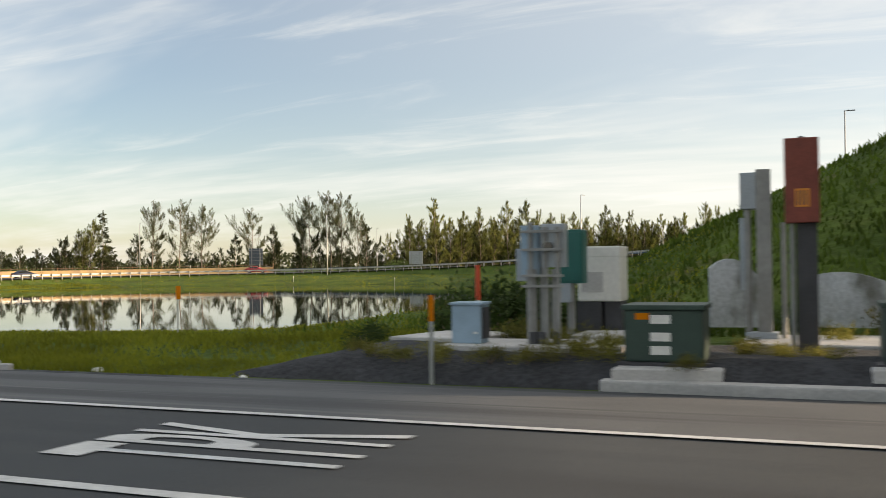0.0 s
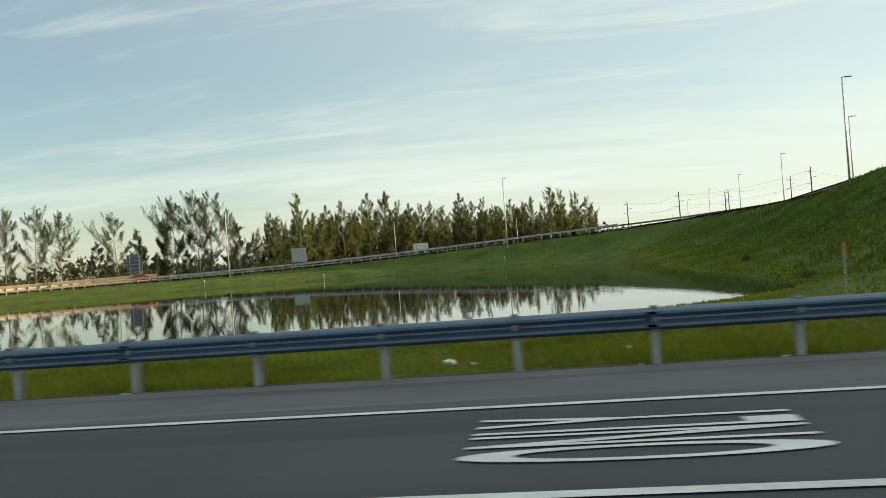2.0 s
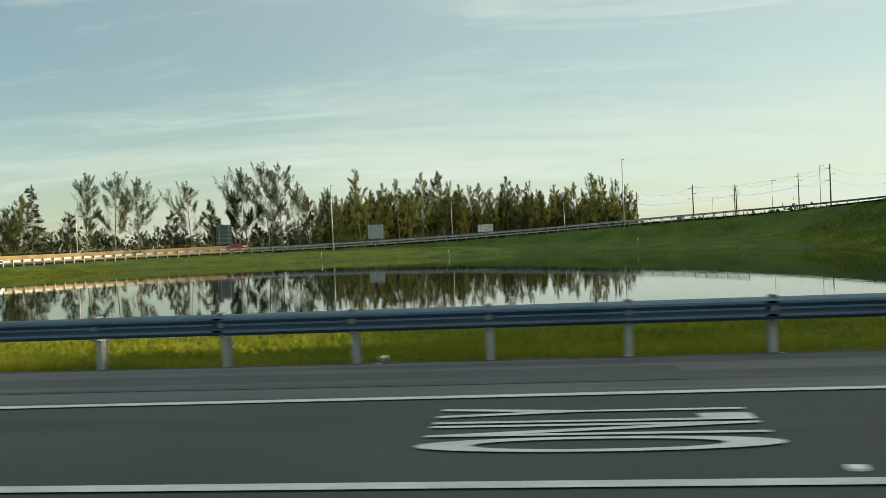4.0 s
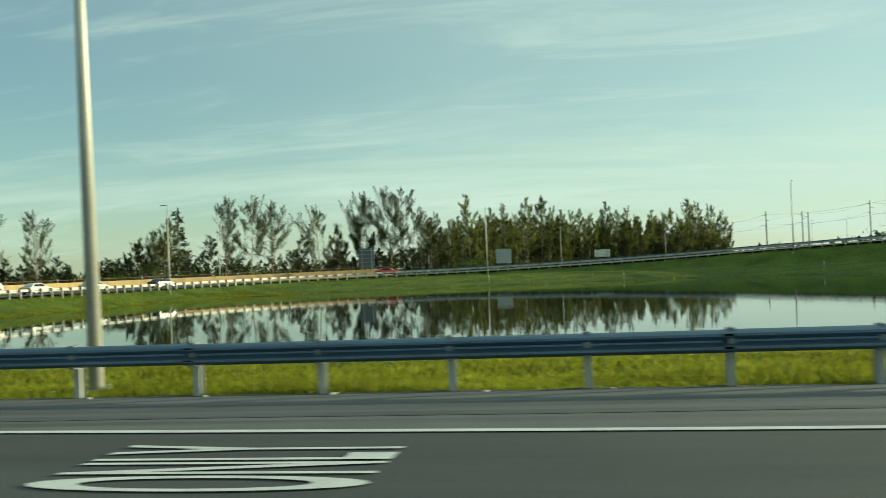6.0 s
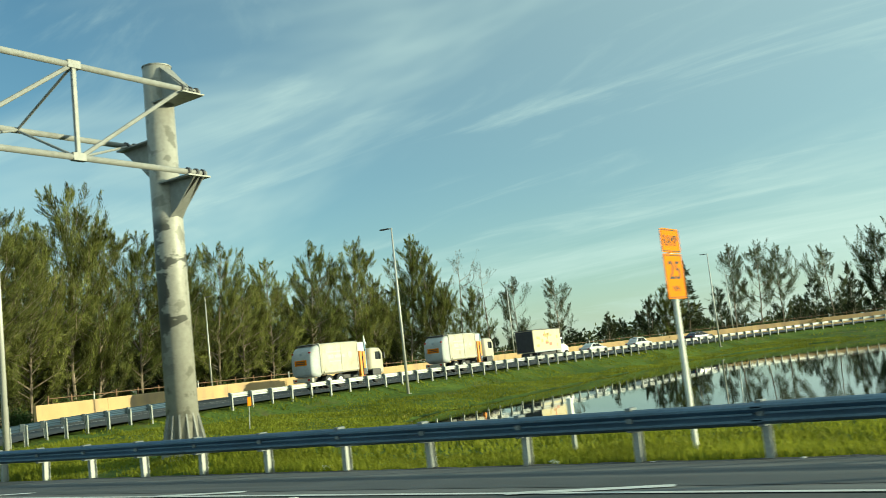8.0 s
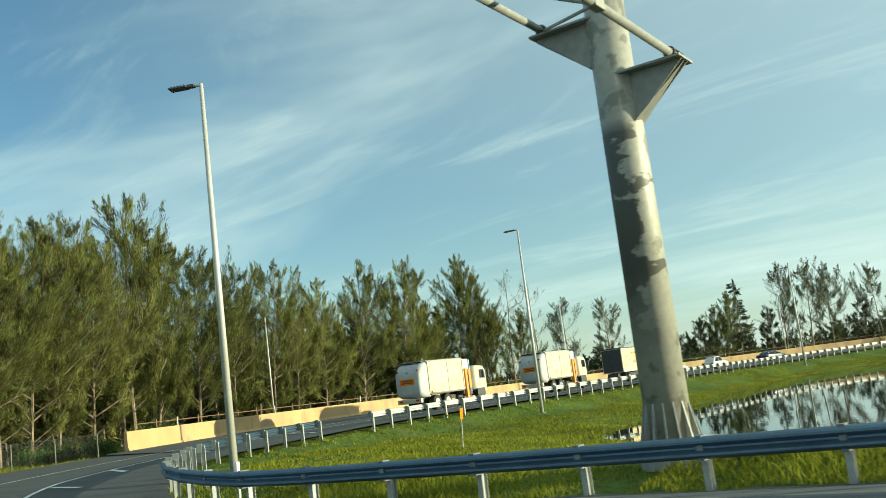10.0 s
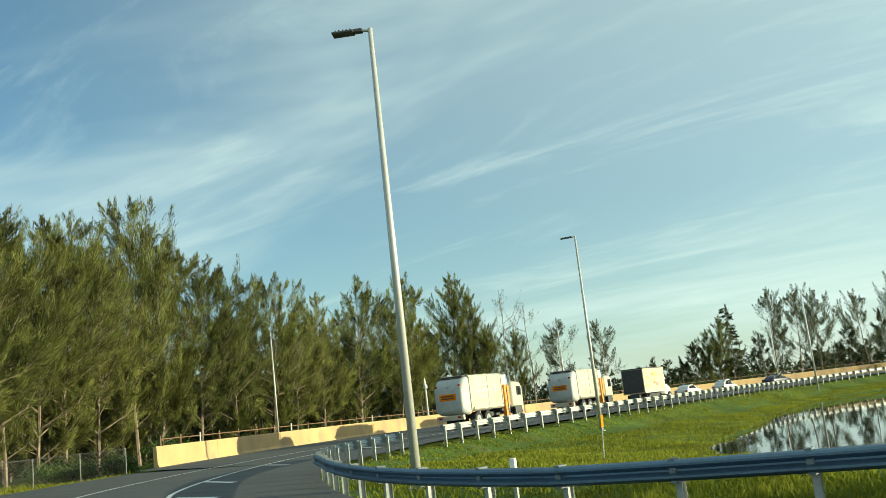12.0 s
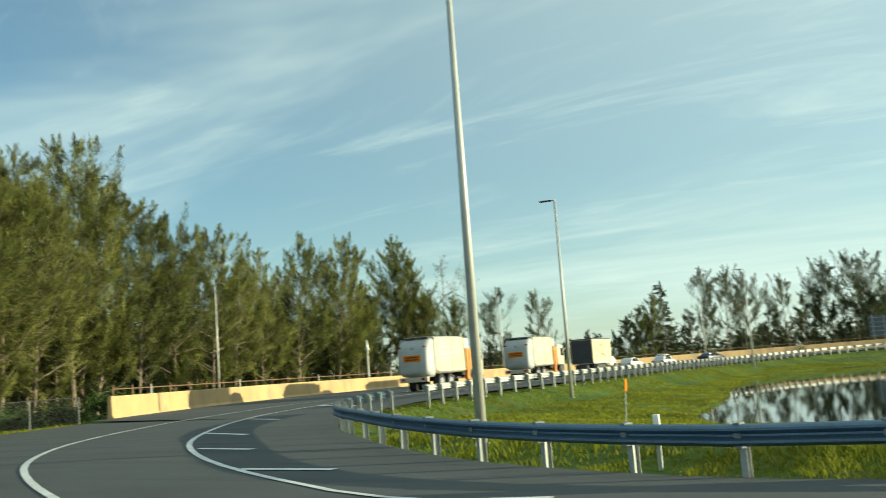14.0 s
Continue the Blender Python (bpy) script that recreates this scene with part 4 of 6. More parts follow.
def road_word(body, x0, x1, y0, y1):
    """A stretched word on the road, read by drivers who travel towards -x."""
    me = text_mesh(body, 0.012)
    u, v = sized(me, y1 - y0, x1 - x0)
    for k, vert in enumerate(me.vertices):
        x, y = x1 - v[k], y0 + u[k]
        vert.co = (x, y, float(road_z(x, y)) + 0.012)
    me.materials.clear()
    me.materials.append(M_PAINT)
    tagged(put("road_word", me), "white painted word on the asphalt lane", "road marking", "lane markings", "structure")


def road_shape(pts, label):
    bm = bmesh.new()
    f = bm.faces.new([bm.verts.new((x, y, float(deck_z(x, y)) + 0.016)) for x, y in pts])
    bmesh.ops.triangulate(bm, faces=[f])
    bm.normal_update()
    if sum(q.normal.z for q in bm.faces) < 0:
        bmesh.ops.reverse_faces(bm, faces=bm.faces[:])
    tagged(part("road_marking", bm, M_PAINT), label, "road marking", "lane markings", "structure")


def turn_arrow(dx, dy=0.0):
    a = [(-16.66, 6.02), (-17.45, 6.01), (-17.90, 6.05), (-18.22, 6.22), (-18.42, 6.50), (-18.52, 6.86), (-18.50, 7.15)]
    b = [(-16.66, 6.27), (-17.38, 6.31), (-17.60, 6.40), (-17.76, 6.56), (-17.85, 6.76), (-17.89, 6.96), (-17.90, 7.17)]
    n = len(a)
    pts = a + b + [(-17.02, 7.15), (-18.22, 7.88), (-19.36, 7.04)]
    v = [(x + dx, y + dy, float(road_z(x + dx, y + dy)) + 0.012) for x, y in pts]
    f = [(i, n + i, n + i + 1, i + 1) for i in range(n - 1)] + [(2 * n - 1, 2 * n, 2 * n + 1), (2 * n - 1, 2 * n + 1, n - 1), (n - 1, 2 * n + 1, 2 * n + 2)]
    me = mesh_of("road_arrow", v, f, M_PAINT)
    tagged(put("road_marking", me), "white painted right-turn arrow on the lane", "road marking", "lane markings", "structure")


road_word("TPK", 9.1, 11.65, 6.02, 7.75)
road_word("SOUTH", 3.72, 6.3, 5.36, 8.28)
road_word("ONLY", -11.43, -8.92, 6.0, 7.75)
road_word("ONLY", -36.4, -33.9, 6.0, 7.72)
road_word("ONLY", -61.36, -58.83, 5.84, 7.62)
turn_arrow(0)
turn_arrow(-25.1, 0.02)
turn_arrow(-50.12, 0.0)
for a, b in (((-73.73, 8.74), (-72.12, 9.31)), ((-80.07, 8.93), (-78.35, 9.55)), ((-86.35, 9.03), (-84.91, 9.54)), ((-92.3, 9.17), (-90.9, 9.85)), ((-98.7, 9.25), (-97.0, 10.1)), ((-104.74, 9.9), (-103.1, 10.3)),
             ((-110.8, 14.15), (-108.7, 14.2)), ((-115.0, 17.9), (-113.2, 17.7)), ((-119.5, 23.4), (-116.7, 22.0)), ((-124.3, 31.9), (-121.4, 30.1)), ((-127.4, 42.0), (-123.2, 39.5))):
    a, b = Vector(a), Vector(b)
    d = (b - a).normalized()
    w = Vector((-d.y, d.x)) * 0.13
    road_shape([tuple(a + w), tuple(a - w), tuple(b - w), tuple(b + w)], "white painted diagonal hatch line")

bm = bmesh.new()
box(bm, -0.055, 0.055, -0.05, 0.05, 0.0, 0.02, 0.006)
rpm = part("road_stud", bm, M_WHITE)
rpm.matrix_basis = pose(-18.92, 5.45, float(road_z(-18.92, 5.45)))
tagged(rpm, "small white raised pavement stud", "road stud", "road studs")
for x, y in ((-6.8, 5.46), (-33.7, 5.48), (-48.21, 5.48), (-57.5, 5.45), (-66.26, 5.41), (-77.0, 5.42), (-75.82, 8.53), (-83.1, 8.67), (-88.9, 8.74), (8.04, 5.48)):
    copy_thing(rpm, pose(x, y, float(road_z(x, y)), 0, 0, random.uniform(-5, 5)))

# ---------------------------------------------------------------- guardrail end terminal
term = thing("guardrail_terminal", "grey steel guardrail end terminal bent down to the ground", "guardrail end", at=pose(0, 0, 0))
put("post", POST, term, pose(-0.30, 12.95, -0.22))
end_pts = np.array([(-0.85, 12.90, -0.24), (-1.98, 12.90, -0.24)])
put("beam_panel", beam_mesh("beam_panel", end_pts, normals2(end_pts), 1, M_GALV), term)


def side_plate(pts, y0, y1):
    """A plate with the outline pts in x and z, as thick as y0 to y1."""
    bm = bmesh.new()
    f = bm.faces.new([bm.verts.new((x, y0, z)) for x, z in pts])
    g = bmesh.ops.extrude_face_region(bm, geom=[f])
    bmesh.ops.translate(bm, verts=[v for v in g["geom"] if isinstance(v, bmesh.types.BMVert)], vec=(0, y1 - y0, 0))
    bmesh.ops.recalc_face_normals(bm, faces=bm.faces[:])
    bmesh.ops.bevel(bm, geom=bm.edges[:], offset=0.008, segments=1, affect='EDGES')
    return bm


part("lower_bar", side_plate([(-1.92, 0.18), (-0.10, 0.29), (-0.10, 0.33), (-1.92, 0.22)], 12.72, 12.80), M_GALV, term)
part("top_bar", side_plate([(-1.95, 0.56), (0.14, 0.66), (0.14, 0.71), (-1.95, 0.61)], 12.80, 12.88), M_GALV, term)
part("strut", side_plate([(0.05, 0.20), (0.14, 0.16), (0.14, 0.66), (-0.06, 0.655), (0.05, 0.56)], 12.82, 12.88), M_GALV, term)
part("impact_head", side_plate([(-0.86, 0.36), (-0.70, 0.32), (-0.17, 0.32), (-0.29, 0.56), (-0.70, 0.57), (-0.86, 0.52)], 12.72, 12.87), M_GALV, term)
part("ramp_beam", side_plate([(-0.29, 0.56), (0.46, 0.0), (0.40, -0.09), (0.25, -0.08), (-0.17, 0.32)], 12.70, 12.88), M_GALV, term)
part("foot_plate", quick(box, 0.22, 0.46, 12.68, 12.9, 0.05, 0.075, 0.005), M_GALV_POST, term)
bm = bmesh.new()
rod(bm, (0.42, 12.8, 0.03), (1.2, 12.95, -0.15), 0.022, seg=6)
part("anchor_cable", bm, M_GALV, term)
bm = bmesh.new()
box(bm, 0.85, 1.15, 12.9, 13.1, -0.25, -0.08, 0.02)
box(bm, 1.25, 1.5, 12.92, 13.05, -0.25, -0.12, 0.02)
part("anchor_block", bm, M_CONC, term)
bm = bmesh.new()
box(bm, 0.142, 0.150, 12.80, 12.93, 0.12, 0.66, 0.002)
part("reflector_plate", bm, M_YELLOW, term, "amber reflector plate")

# ---------------------------------------------------------------- roadside signs and markers


def word_part(body, width, height, material, parent, m, label=""):
    """Raised lettering: the word's lower left corner at the origin of m, in its x and y."""
    me = text_mesh(body)
    u, v = sized(me, width, height)
    for k, vert in enumerate(me.vertices):
        vert.co = (u[k], v[k], 0)
    me.materials.clear()
    me.materials.append(material)
    return put("lettering", me, parent, m, label)


FACE_X = Matrix(((0, 0, 1, 0), (1, 0, 0, 0), (0, 1, 0, 0), (0, 0, 0, 1)))       # local x, y, z to world y, z, x


def rounded_plate(w, h, r, t):
    """A plate in the y-z plane, from y = 0..w and z = 0..h, looking to +x."""
    bm = bmesh.new()
    pts = []
    for cx, cz, a0 in ((w - r, r, -90), (w - r, h - r, 0), (r, h - r, 90), (r, r, 180)):
        for k in range(6):
            a = radians(a0 + 18 * k)
            pts.append((cx + r * math.cos(a), cz + r * math.sin(a)))
    f = bm.faces.new([bm.verts.new((0, y, z)) for y, z in pts])
    g = bmesh.ops.extrude_face_region(bm, geom=[f])
    bmesh.ops.translate(bm, verts=[v for v in g["geom"] if isinstance(v, bmesh.types.BMVert)], vec=(-t, 0, 0))
    bmesh.ops.recalc_face_normals(bm, faces=bm.faces[:])
    return bm


rs = thing("speed_sign", "amber ramp speed sign on a slim pale post in the grass", "road sign", at=pose(-79.95, 14.62, -0.3, 0, 0, -2))
bm = quick(rod, (-0.03, 0, -0.2), (-0.03, 0, 3.6), 0.045, 0.045, 10)
part("post", bm, M_WHITE, rs)
bm = bmesh.new()
box(bm, -0.05, -0.004, -0.02, 0.02, 2.5, 3.6)
part("bracket", bm, M_GALV_POST, rs)
lower = part("sign_panel", rounded_plate(0.76, 0.74, 0.05, 0.006), M_YELLOW, rs, m=pose(0.02, -0.38, 2.44))
upper = part("sign_plaque", rounded_plate(0.76, 0.40, 0.05, 0.006), M_YELLOW, rs, m=pose(0.02, -0.38, 3.20))
word_part("25", 0.46, 0.30, M_BLACK, lower, pose(0.004, 0.15, 0.32) @ FACE_X)
word_part("MPH", 0.26, 0.09, M_BLACK, lower, pose(0.004, 0.25, 0.12) @ FACE_X)
word_part("RAMP", 0.56, 0.18, M_BLACK, upper, pose(0.004, 0.10, 0.11) @ FACE_X)
for par, w, h in ((lower, 0.76, 0.74), (upper, 0.76, 0.40)):
    bm = bmesh.new()
    for y0, y1, z0, z1 in ((0.03, w - 0.03, 0.02, 0.032), (0.03, w - 0.03, h - 0.032, h - 0.02), (0.02, 0.032, 0.03, h - 0.03), (w - 0.032, w - 0.02, 0.03, h - 0.03)):
        box(bm, 0.001, 0.004, y0, y1, z0, z1)
    part("border", bm, M_BLACK, par)


def delineator(x, y, z, h, label, colour, plate=False, lean=0.0):
    t = thing("marker_post", label, "marker post", "marker posts", at=pose(x, y, z, 0, lean, 0))
    if plate:
        part("post", quick(rod, (0, 0, -0.2), (0, 0, h - 0.02), 0.022, 0.022, 8), M_GALV_POST, t)
        bm = quick(box, 0.012, 0.03, -0.11, 0.11, h - 0.42, h, 0.006)
        part("plate", bm, colour, t)
    else:
        part("post", quick(box, -0.035, 0.035, -0.03, 0.03, -0.2, h - 0.3, 0.008), M_GALV_POST, t)
        part("cap", quick(box, -0.05, 0.05, -0.045, 0.045, h - 0.32, h, 0.012), colour, t, "white plastic cap")
    return t


delineator(-82.5, 15.3, -0.35, 0.98, "short white plastic marker post behind the guardrail", M_WHITE)
delineator(-102.75, 14.4, -0.32, 0.95, "short white plastic marker post behind the guardrail", M_WHITE)
delineator(-3.8, 24.7, -0.75, 1.75, "small amber marker plate on a thin post by the pond", M_YELLOW, True)
delineator(-107.7, 30.9, -0.75, 1.6, "small amber marker plate on a leaning thin post", M_YELLOW, True, 4)
delineator(-73.5, 150, float(ground_z(np.array([-73.5]), np.array([150.0]))[0]), 1.1, "short white plastic marker post on the far bank", M_WHITE)
delineator(-52, 148, float(ground_z(np.array([-52.0]), np.array([148.0]))[0]), 1.1, "short white plastic marker post on the far bank", M_WHITE)
delineator(-22, 148, float(ground_z(np.array([-22.0]), np.array([148.0]))[0]), 1.1, "short white plastic marker post on the far bank", M_WHITE)

# ---------------------------------------------------------------- overhead sign gantry
GB, SIGN_Y, SIGN_Z = 0.12, -7.28, 5.86
gan = thing("sign_gantry", "grey steel overhead sign gantry beside the ramp", "sign gantry", at=pose(-93.12, 15.2, GB))
part("column", quick(rod, (0, 0, 0.1), (0, 0, 9.68), 0.39, 0.36, 40), M_COLUMN, gan, smooth=True)
part("base_plate", quick(rod, (0, 0, -0.25), (0, 0, 0.10), 0.56, 0.56, 28), M_GALVCOL, gan)


def wedge(p, t):
    """A triangular plate: three corners, thickened by the vector t."""
    bm = bmesh.new()
    t = Vector(t) / 2
    vs = [bm.verts.new(Vector(q) - t) for q in p] + [bm.verts.new(Vector(q) + t) for q in p]
    for f in ((0, 1, 2), (5, 4, 3), (0, 3, 4, 1), (1, 4, 5, 2), (2, 5, 3, 0)):
        bm.faces.new([vs[i] for i in f])
    bmesh.ops.recalc_face_normals(bm, faces=bm.faces[:])
    return bm


for k in range(14):
    part("gusset", wedge(((0.37, 0, 0.1), (0.54, 0, 0.1), (0.37, 0, 0.92)), (0, 0.03, 0)), M_GALVCOL, gan, m=pose(0, 0, 0, 0, 0, k * 360 / 14))
part("cap", quick(rod, (0, 0, 9.68), (0, 0, 9.71), 0.375, 0.375, 28), M_GALVCOL, gan)
# three chords: two on the near side, one behind at middle height; each sits on a shelf with triangular webs
NEAR_X, FAR_X = 1.12, -1.20
ZL, ZU, ZF = 6.70, 8.80, 7.86
CHORDS = ((NEAR_X, ZL), (NEAR_X, ZU), (FAR_X, ZF))
for cx, cz in CHORDS:
    sgn = 1 if cx > 0 else -1
    part("bracket_shelf", quick(box, min(0, cx * 1.18), max(0, cx * 1.18), -0.34, 0.34, cz - 0.13, cz - 0.09), M_GALVCOL, gan)
    up = 1 if cz == ZU else -1
    base = cz - 0.09 if up > 0 else cz - 0.13
    for yy in (-0.14, 0.14):
        part("bracket_web", wedge(((0.28 * sgn, yy, base), (cx * 1.16, yy, base), (0.34 * sgn, yy, base + up * 0.86)), (0, 0.024, 0)), M_GALVCOL, gan)
    part("flange", wedge(((0.34 * sgn, -0.2, base + up * 0.86), (0.34 * sgn, 0.2, base + up * 0.86), (cx * 1.16, 0, base)), (0.03, 0, 0.03)), M_GALVCOL, gan)
    part("chord", quick(rod, (cx, 0.35, cz), (cx, -31, cz), 0.072, 0.072, 12), M_GALVCOL, gan, smooth=True)
    for yy in (-0.2, 0.05, 0.25):
        part("clamp", quick(rod, (cx, yy - 0.03, cz), (cx, yy + 0.03, cz), 0.11, 0.11, 12), M_DARK, gan)
BAY = 3.05
for k in range(10):
    y0, y1 = -0.15 - k * BAY, -0.15 - (k + 1) * BAY
    part("upright", quick(box, NEAR_X - 0.045, NEAR_X + 0.045, y1 - 0.045, y1 + 0.045, ZL, ZU, 0.008), M_GALVCOL, gan)
    part("diagonal", quick(rod, (NEAR_X, y0 - 0.1, ZU - 0.05), (NEAR_X, y1 + 0.1, ZL + 0.05), 0.05, 0.05, 8), M_GALVCOL, gan)
    part("brace", quick(rod, (NEAR_X, y1, ZL), (FAR_X, y1, ZF), 0.032, 0.032, 8), M_GALVCOL, gan)
    part("brace", quick(rod, (NEAR_X, y1, ZU), (FAR_X, y1, ZF), 0.032, 0.032, 8), M_GALVCOL, gan)
    part("brace", quick(rod, (FAR_X, y0, ZF), (NEAR_X, y1, ZL), 0.03, 0.03, 8), M_GALVCOL, gan)
    for z in (ZL, ZU):
        part("node_plate", quick(box, NEAR_X - 0.075, NEAR_X + 0.075, y1 - 0.16, y1 + 0.16, z - 0.08, z + 0.10, 0.01), M_GALVCOL, gan)
part("far_column", quick(rod, (0, -31.2, -0.3), (0, -31.2, 9.68), 0.39, 0.36, 24), M_COLUMN, gan, smooth=True)
# the sign: an amber strip with an arrow below a green panel with a white border
SIGN_W, SY, SX = 6.4, SIGN_Y, 1.40
sign = part("sign_panel", rounded_plate(SIGN_W, 0.90, 0.24, 0.03), M_YELLOW, gan, "amber exit-only strip", m=pose(SX, SY - SIGN_W, SIGN_Z - GB))
green = part("sign_panel", rounded_plate(SIGN_W, 2.6, 0.05, 0.03), M_GREEN, gan, "green guide sign panel", m=pose(SX, SY - SIGN_W, SIGN_Z + 0.905 - GB))
part("backing", rounded_plate(SIGN_W + 0.06, 0.95, 0.25, 0.02), M_BLACK, sign, m=pose(-0.032, -0.03, -0.03))
bm = bmesh.new()
for y0, y1, z0, z1 in ((SIGN_W - 0.06, SIGN_W - 0.01, 0.02, 2.58), (0.01, 0.06, 0.02, 2.58), (0.06, SIGN_W - 0.06, 2.53, 2.58)):
    box(bm, 0.002, 0.005, y0, y1, z0, z1)
part("border", bm, M_WHITE, green)
word_part("ONLY", 1.75, 0.36, M_BLACK, sign, pose(0.004, SIGN_W - 2.83, 0.27) @ FACE_X)
bm = bmesh.new()
pts = [(0.26, 0.27), (-0.24, 0.27), (-0.06, 0.09), (-0.34, -0.18), (-0.18, -0.34), (0.09, -0.06), (0.26, -0.24)]
f = bm.faces.new([bm.verts.new((0.004, SIGN_W - 0.58 + y, 0.46 + z)) for y, z in pts[::-1]])
bmesh.ops.triangulate(bm, faces=[f])
part("arrow", bm, M_BLACK, sign)
for k in range(5):
    part("legend_bar", quick(box, 0.002, 0.006, SIGN_W - 1.75 - 0.5 * k, SIGN_W - 1.35 - 0.5 * k, 0.36, 0.72 + 0.12 * (k % 2)), M_WHITE, green, "white bar of unreadable lettering")
for y in (-8.6, -11.0, -13.6):
    part("sign_hanger", quick(box, SX - 0.17, SX - 0.04, y - 0.04, y + 0.04, SIGN_Z - GB - 0.05, 9.0), M_DARK, gan)
part("clip", quick(box, SX - 0.15, SX + 0.02, SY - 0.82, SY - 0.62, SIGN_Z - GB - 0.14, SIGN_Z - GB - 0.02, 0.01), M_DARK, gan)

# ---------------------------------------------------------------- utility corner


def slab(pts, z0, z1, material, label, name="concrete_pad"):
    bm = bmesh.new()
    f = bm.faces.new([bm.verts.new((x, y, z1)) for x, y in pts])
    bm.normal_update()
    if f.normal.z < 0:
        bmesh.ops.reverse_faces(bm, faces=[f])
    g = bmesh.ops.extrude_face_region(bm, geom=[f])
    bmesh.ops.translate(bm, verts=[v for v in g["geom"] if isinstance(v, bmesh.types.BMVert)], vec=(0, 0, z0 - z1))
    bmesh.ops.recalc_face_normals(bm, faces=bm.faces[:])
    bmesh.ops.bevel(bm, geom=[e for e in bm.edges if all(v.co.z > z1 - 0.001 for v in e.verts)], offset=0.02, segments=1, affect='EDGES')
    ob = part(name, bm, material)
    return tagged(ob, label, "concrete pad", "concrete pads")


slab([(7.53, 16.18), (8.0, 17.88), (9.51, 17.78), (9.08, 16.08)], -0.5, 0.23, M_CONC, "pale concrete pad set in dark soil")
slab([(9.13, 14.66), (9.42, 15.99), (12.16, 16.36), (12.16, 14.76), (10.64, 14.52)], -0.5, 0.24, M_CONC, "pale concrete pad under the utility cabinets")
slab([(10.83, 16.65), (10.83, 18.16), (12.72, 18.54), (12.72, 16.93)], -0.5, 0.25, M_CONC, "pale concrete pad under the utility cabinets")
slab([(12.25, 13.43), (12.35, 15.7), (13.76, 15.8), (13.76, 13.62)], -0.5, 0.06, M_CONC, "pale concrete pad under the green transformer")
slab([(13.81, 16.46), (13.81, 18.54), (17.35, 18.82), (17.35, 16.46)], -0.5, 0.19, M_CONC, "pale concrete pad at the foot of the bank")
bm = quick(box, 12.1, 24.0, 13.3, 13.62, -0.4, -0.10, 0.03)
tagged(part("kerb", bm, M_CONC), "pale concrete kerb along the pavement", "kerb", kind="structure")

# dark soil bank in front of the pads
rr = np.random.RandomState(3)
sv, sf = [], []
nx_, ny_ = 44, 16
for j in range(ny_):
    for i in range(nx_):
        x, y = 5.6 + 12.5 * i / (nx_ - 1), 13.30 + 4.2 * j / (ny_ - 1)
        e = min(i / 7, (nx_ - 1 - i) / 3, j / 3, (ny_ - 1 - j) / 3, 1)
        sv.append((x, y, -0.27 + 0.42 * max(0, e) + rr.uniform(-0.03, 0.03) - (0.12 if e <= 0 else 0)))
for j in range(ny_ - 1):
    for i in range(nx_ - 1):
        sf.append((j * nx_ + i, j * nx_ + i + 1, (j + 1) * nx_ + i + 1, (j + 1) * nx_ + i))
tagged(put("soil_bank", mesh_of("soil_bank", sv, sf, M_DIRT, True)), "bare dark soil heaped beside the pavement", "soil", kind="structure")

cab = thing("utility_box", "blue-grey metal utility box on a concrete pad", "utility box", at=pose(9.27, 14.9, 0.24))
part("body", quick(box, 0, 0.52, 0, 0.42, 0, 0.64, 0.015), M_BLUEGREY, cab)
part("lid", quick(box, -0.03, 0.55, -0.03, 0.45, 0.64, 0.69, 0.012), M_BLUEGREY, cab)
part("side_panel", quick(box, 0.52, 0.56, 0.05, 0.37, 0.08, 0.6, 0.008), M_DARK, cab)
part("latch", quick(box, 0.40, 0.46, -0.03, 0.0, 0.16, 0.20, 0.005), M_WHITE, cab)

rack = thing("meter_rack", "grey steel rack with meter cabinets and conduits", "meter rack", at=pose(10.55, 15.09, 0.22))
for x, y, h in ((0.06, 0, 2.03), (0.30, 0.05, 1.95), (0.52, 0.0, 1.95), (0.16, 0.35, 1.9)):
    part("post", quick(box, x - 0.035, x + 0.035, y - 0.035, y + 0.035, 0, h, 0.006), M_GALVCOL, rack)
for z in (0.95, 1.12, 1.55, 1.85):
    part("rail", quick(box, -0.08, 0.62, -0.075, -0.035, z, z + 0.045, 0.004), M_GALVCOL, rack)
c1 = part("cabinet", quick(box, -0.12, 0.16, 0.04, 0.26, 1.15, 1.98, 0.012), M_BLUEGREY, rack)
part("cabinet", quick(box, 0.22, 0.62, 0.07, 0.30, 1.28, 2.0, 0.012), M_GREYCAB, rack)
part("cabinet", quick(box, -0.28, -0.05, 0.3, 0.55, 1.05, 1.6, 0.012), M_GREYCAB, rack)
part("meter", quick(rod, (0.36, 0.07, 1.62), (0.36, -0.03, 1.62), 0.085, 0.08, 16), M_GLASS, rack)
for x in (0.02, 0.12, 0.33, 0.44):
    part("conduit", quick(rod, (x, 0.02, 0), (x, 0.02, 1.25), 0.035, 0.035, 10), M_GALVCOL, rack)
for x in (0.1, 0.24, 0.48):
    part("boot", quick(box, x - 0.06, x + 0.06, -0.05, 0.09, 0, 0.22, 0.01), M_DARK, rack)

teal = thing("teal_cabinet", "dark teal metal cabinet on a grey post", "utility cabinet", at=pose(10.52, 17.12, 0.24))
part("body", quick(box, 0.0, 0.5, 0, 0.42, 0.95, 1.95, 0.015), M_TEAL, teal)
part("door", quick(box, 0.03, 0.47, -0.02, 0.0, 1.0, 1.9, 0.006), M_TEAL, teal)
part("post", quick(box, 0.18, 0.30, 0.12, 0.24, 0, 0.95, 0.008), M_GALVCOL, teal)
part("box", quick(box, -0.02, 0.28, -0.05, 0.15, 0.6, 0.95, 0.01), M_GREYCAB, teal)

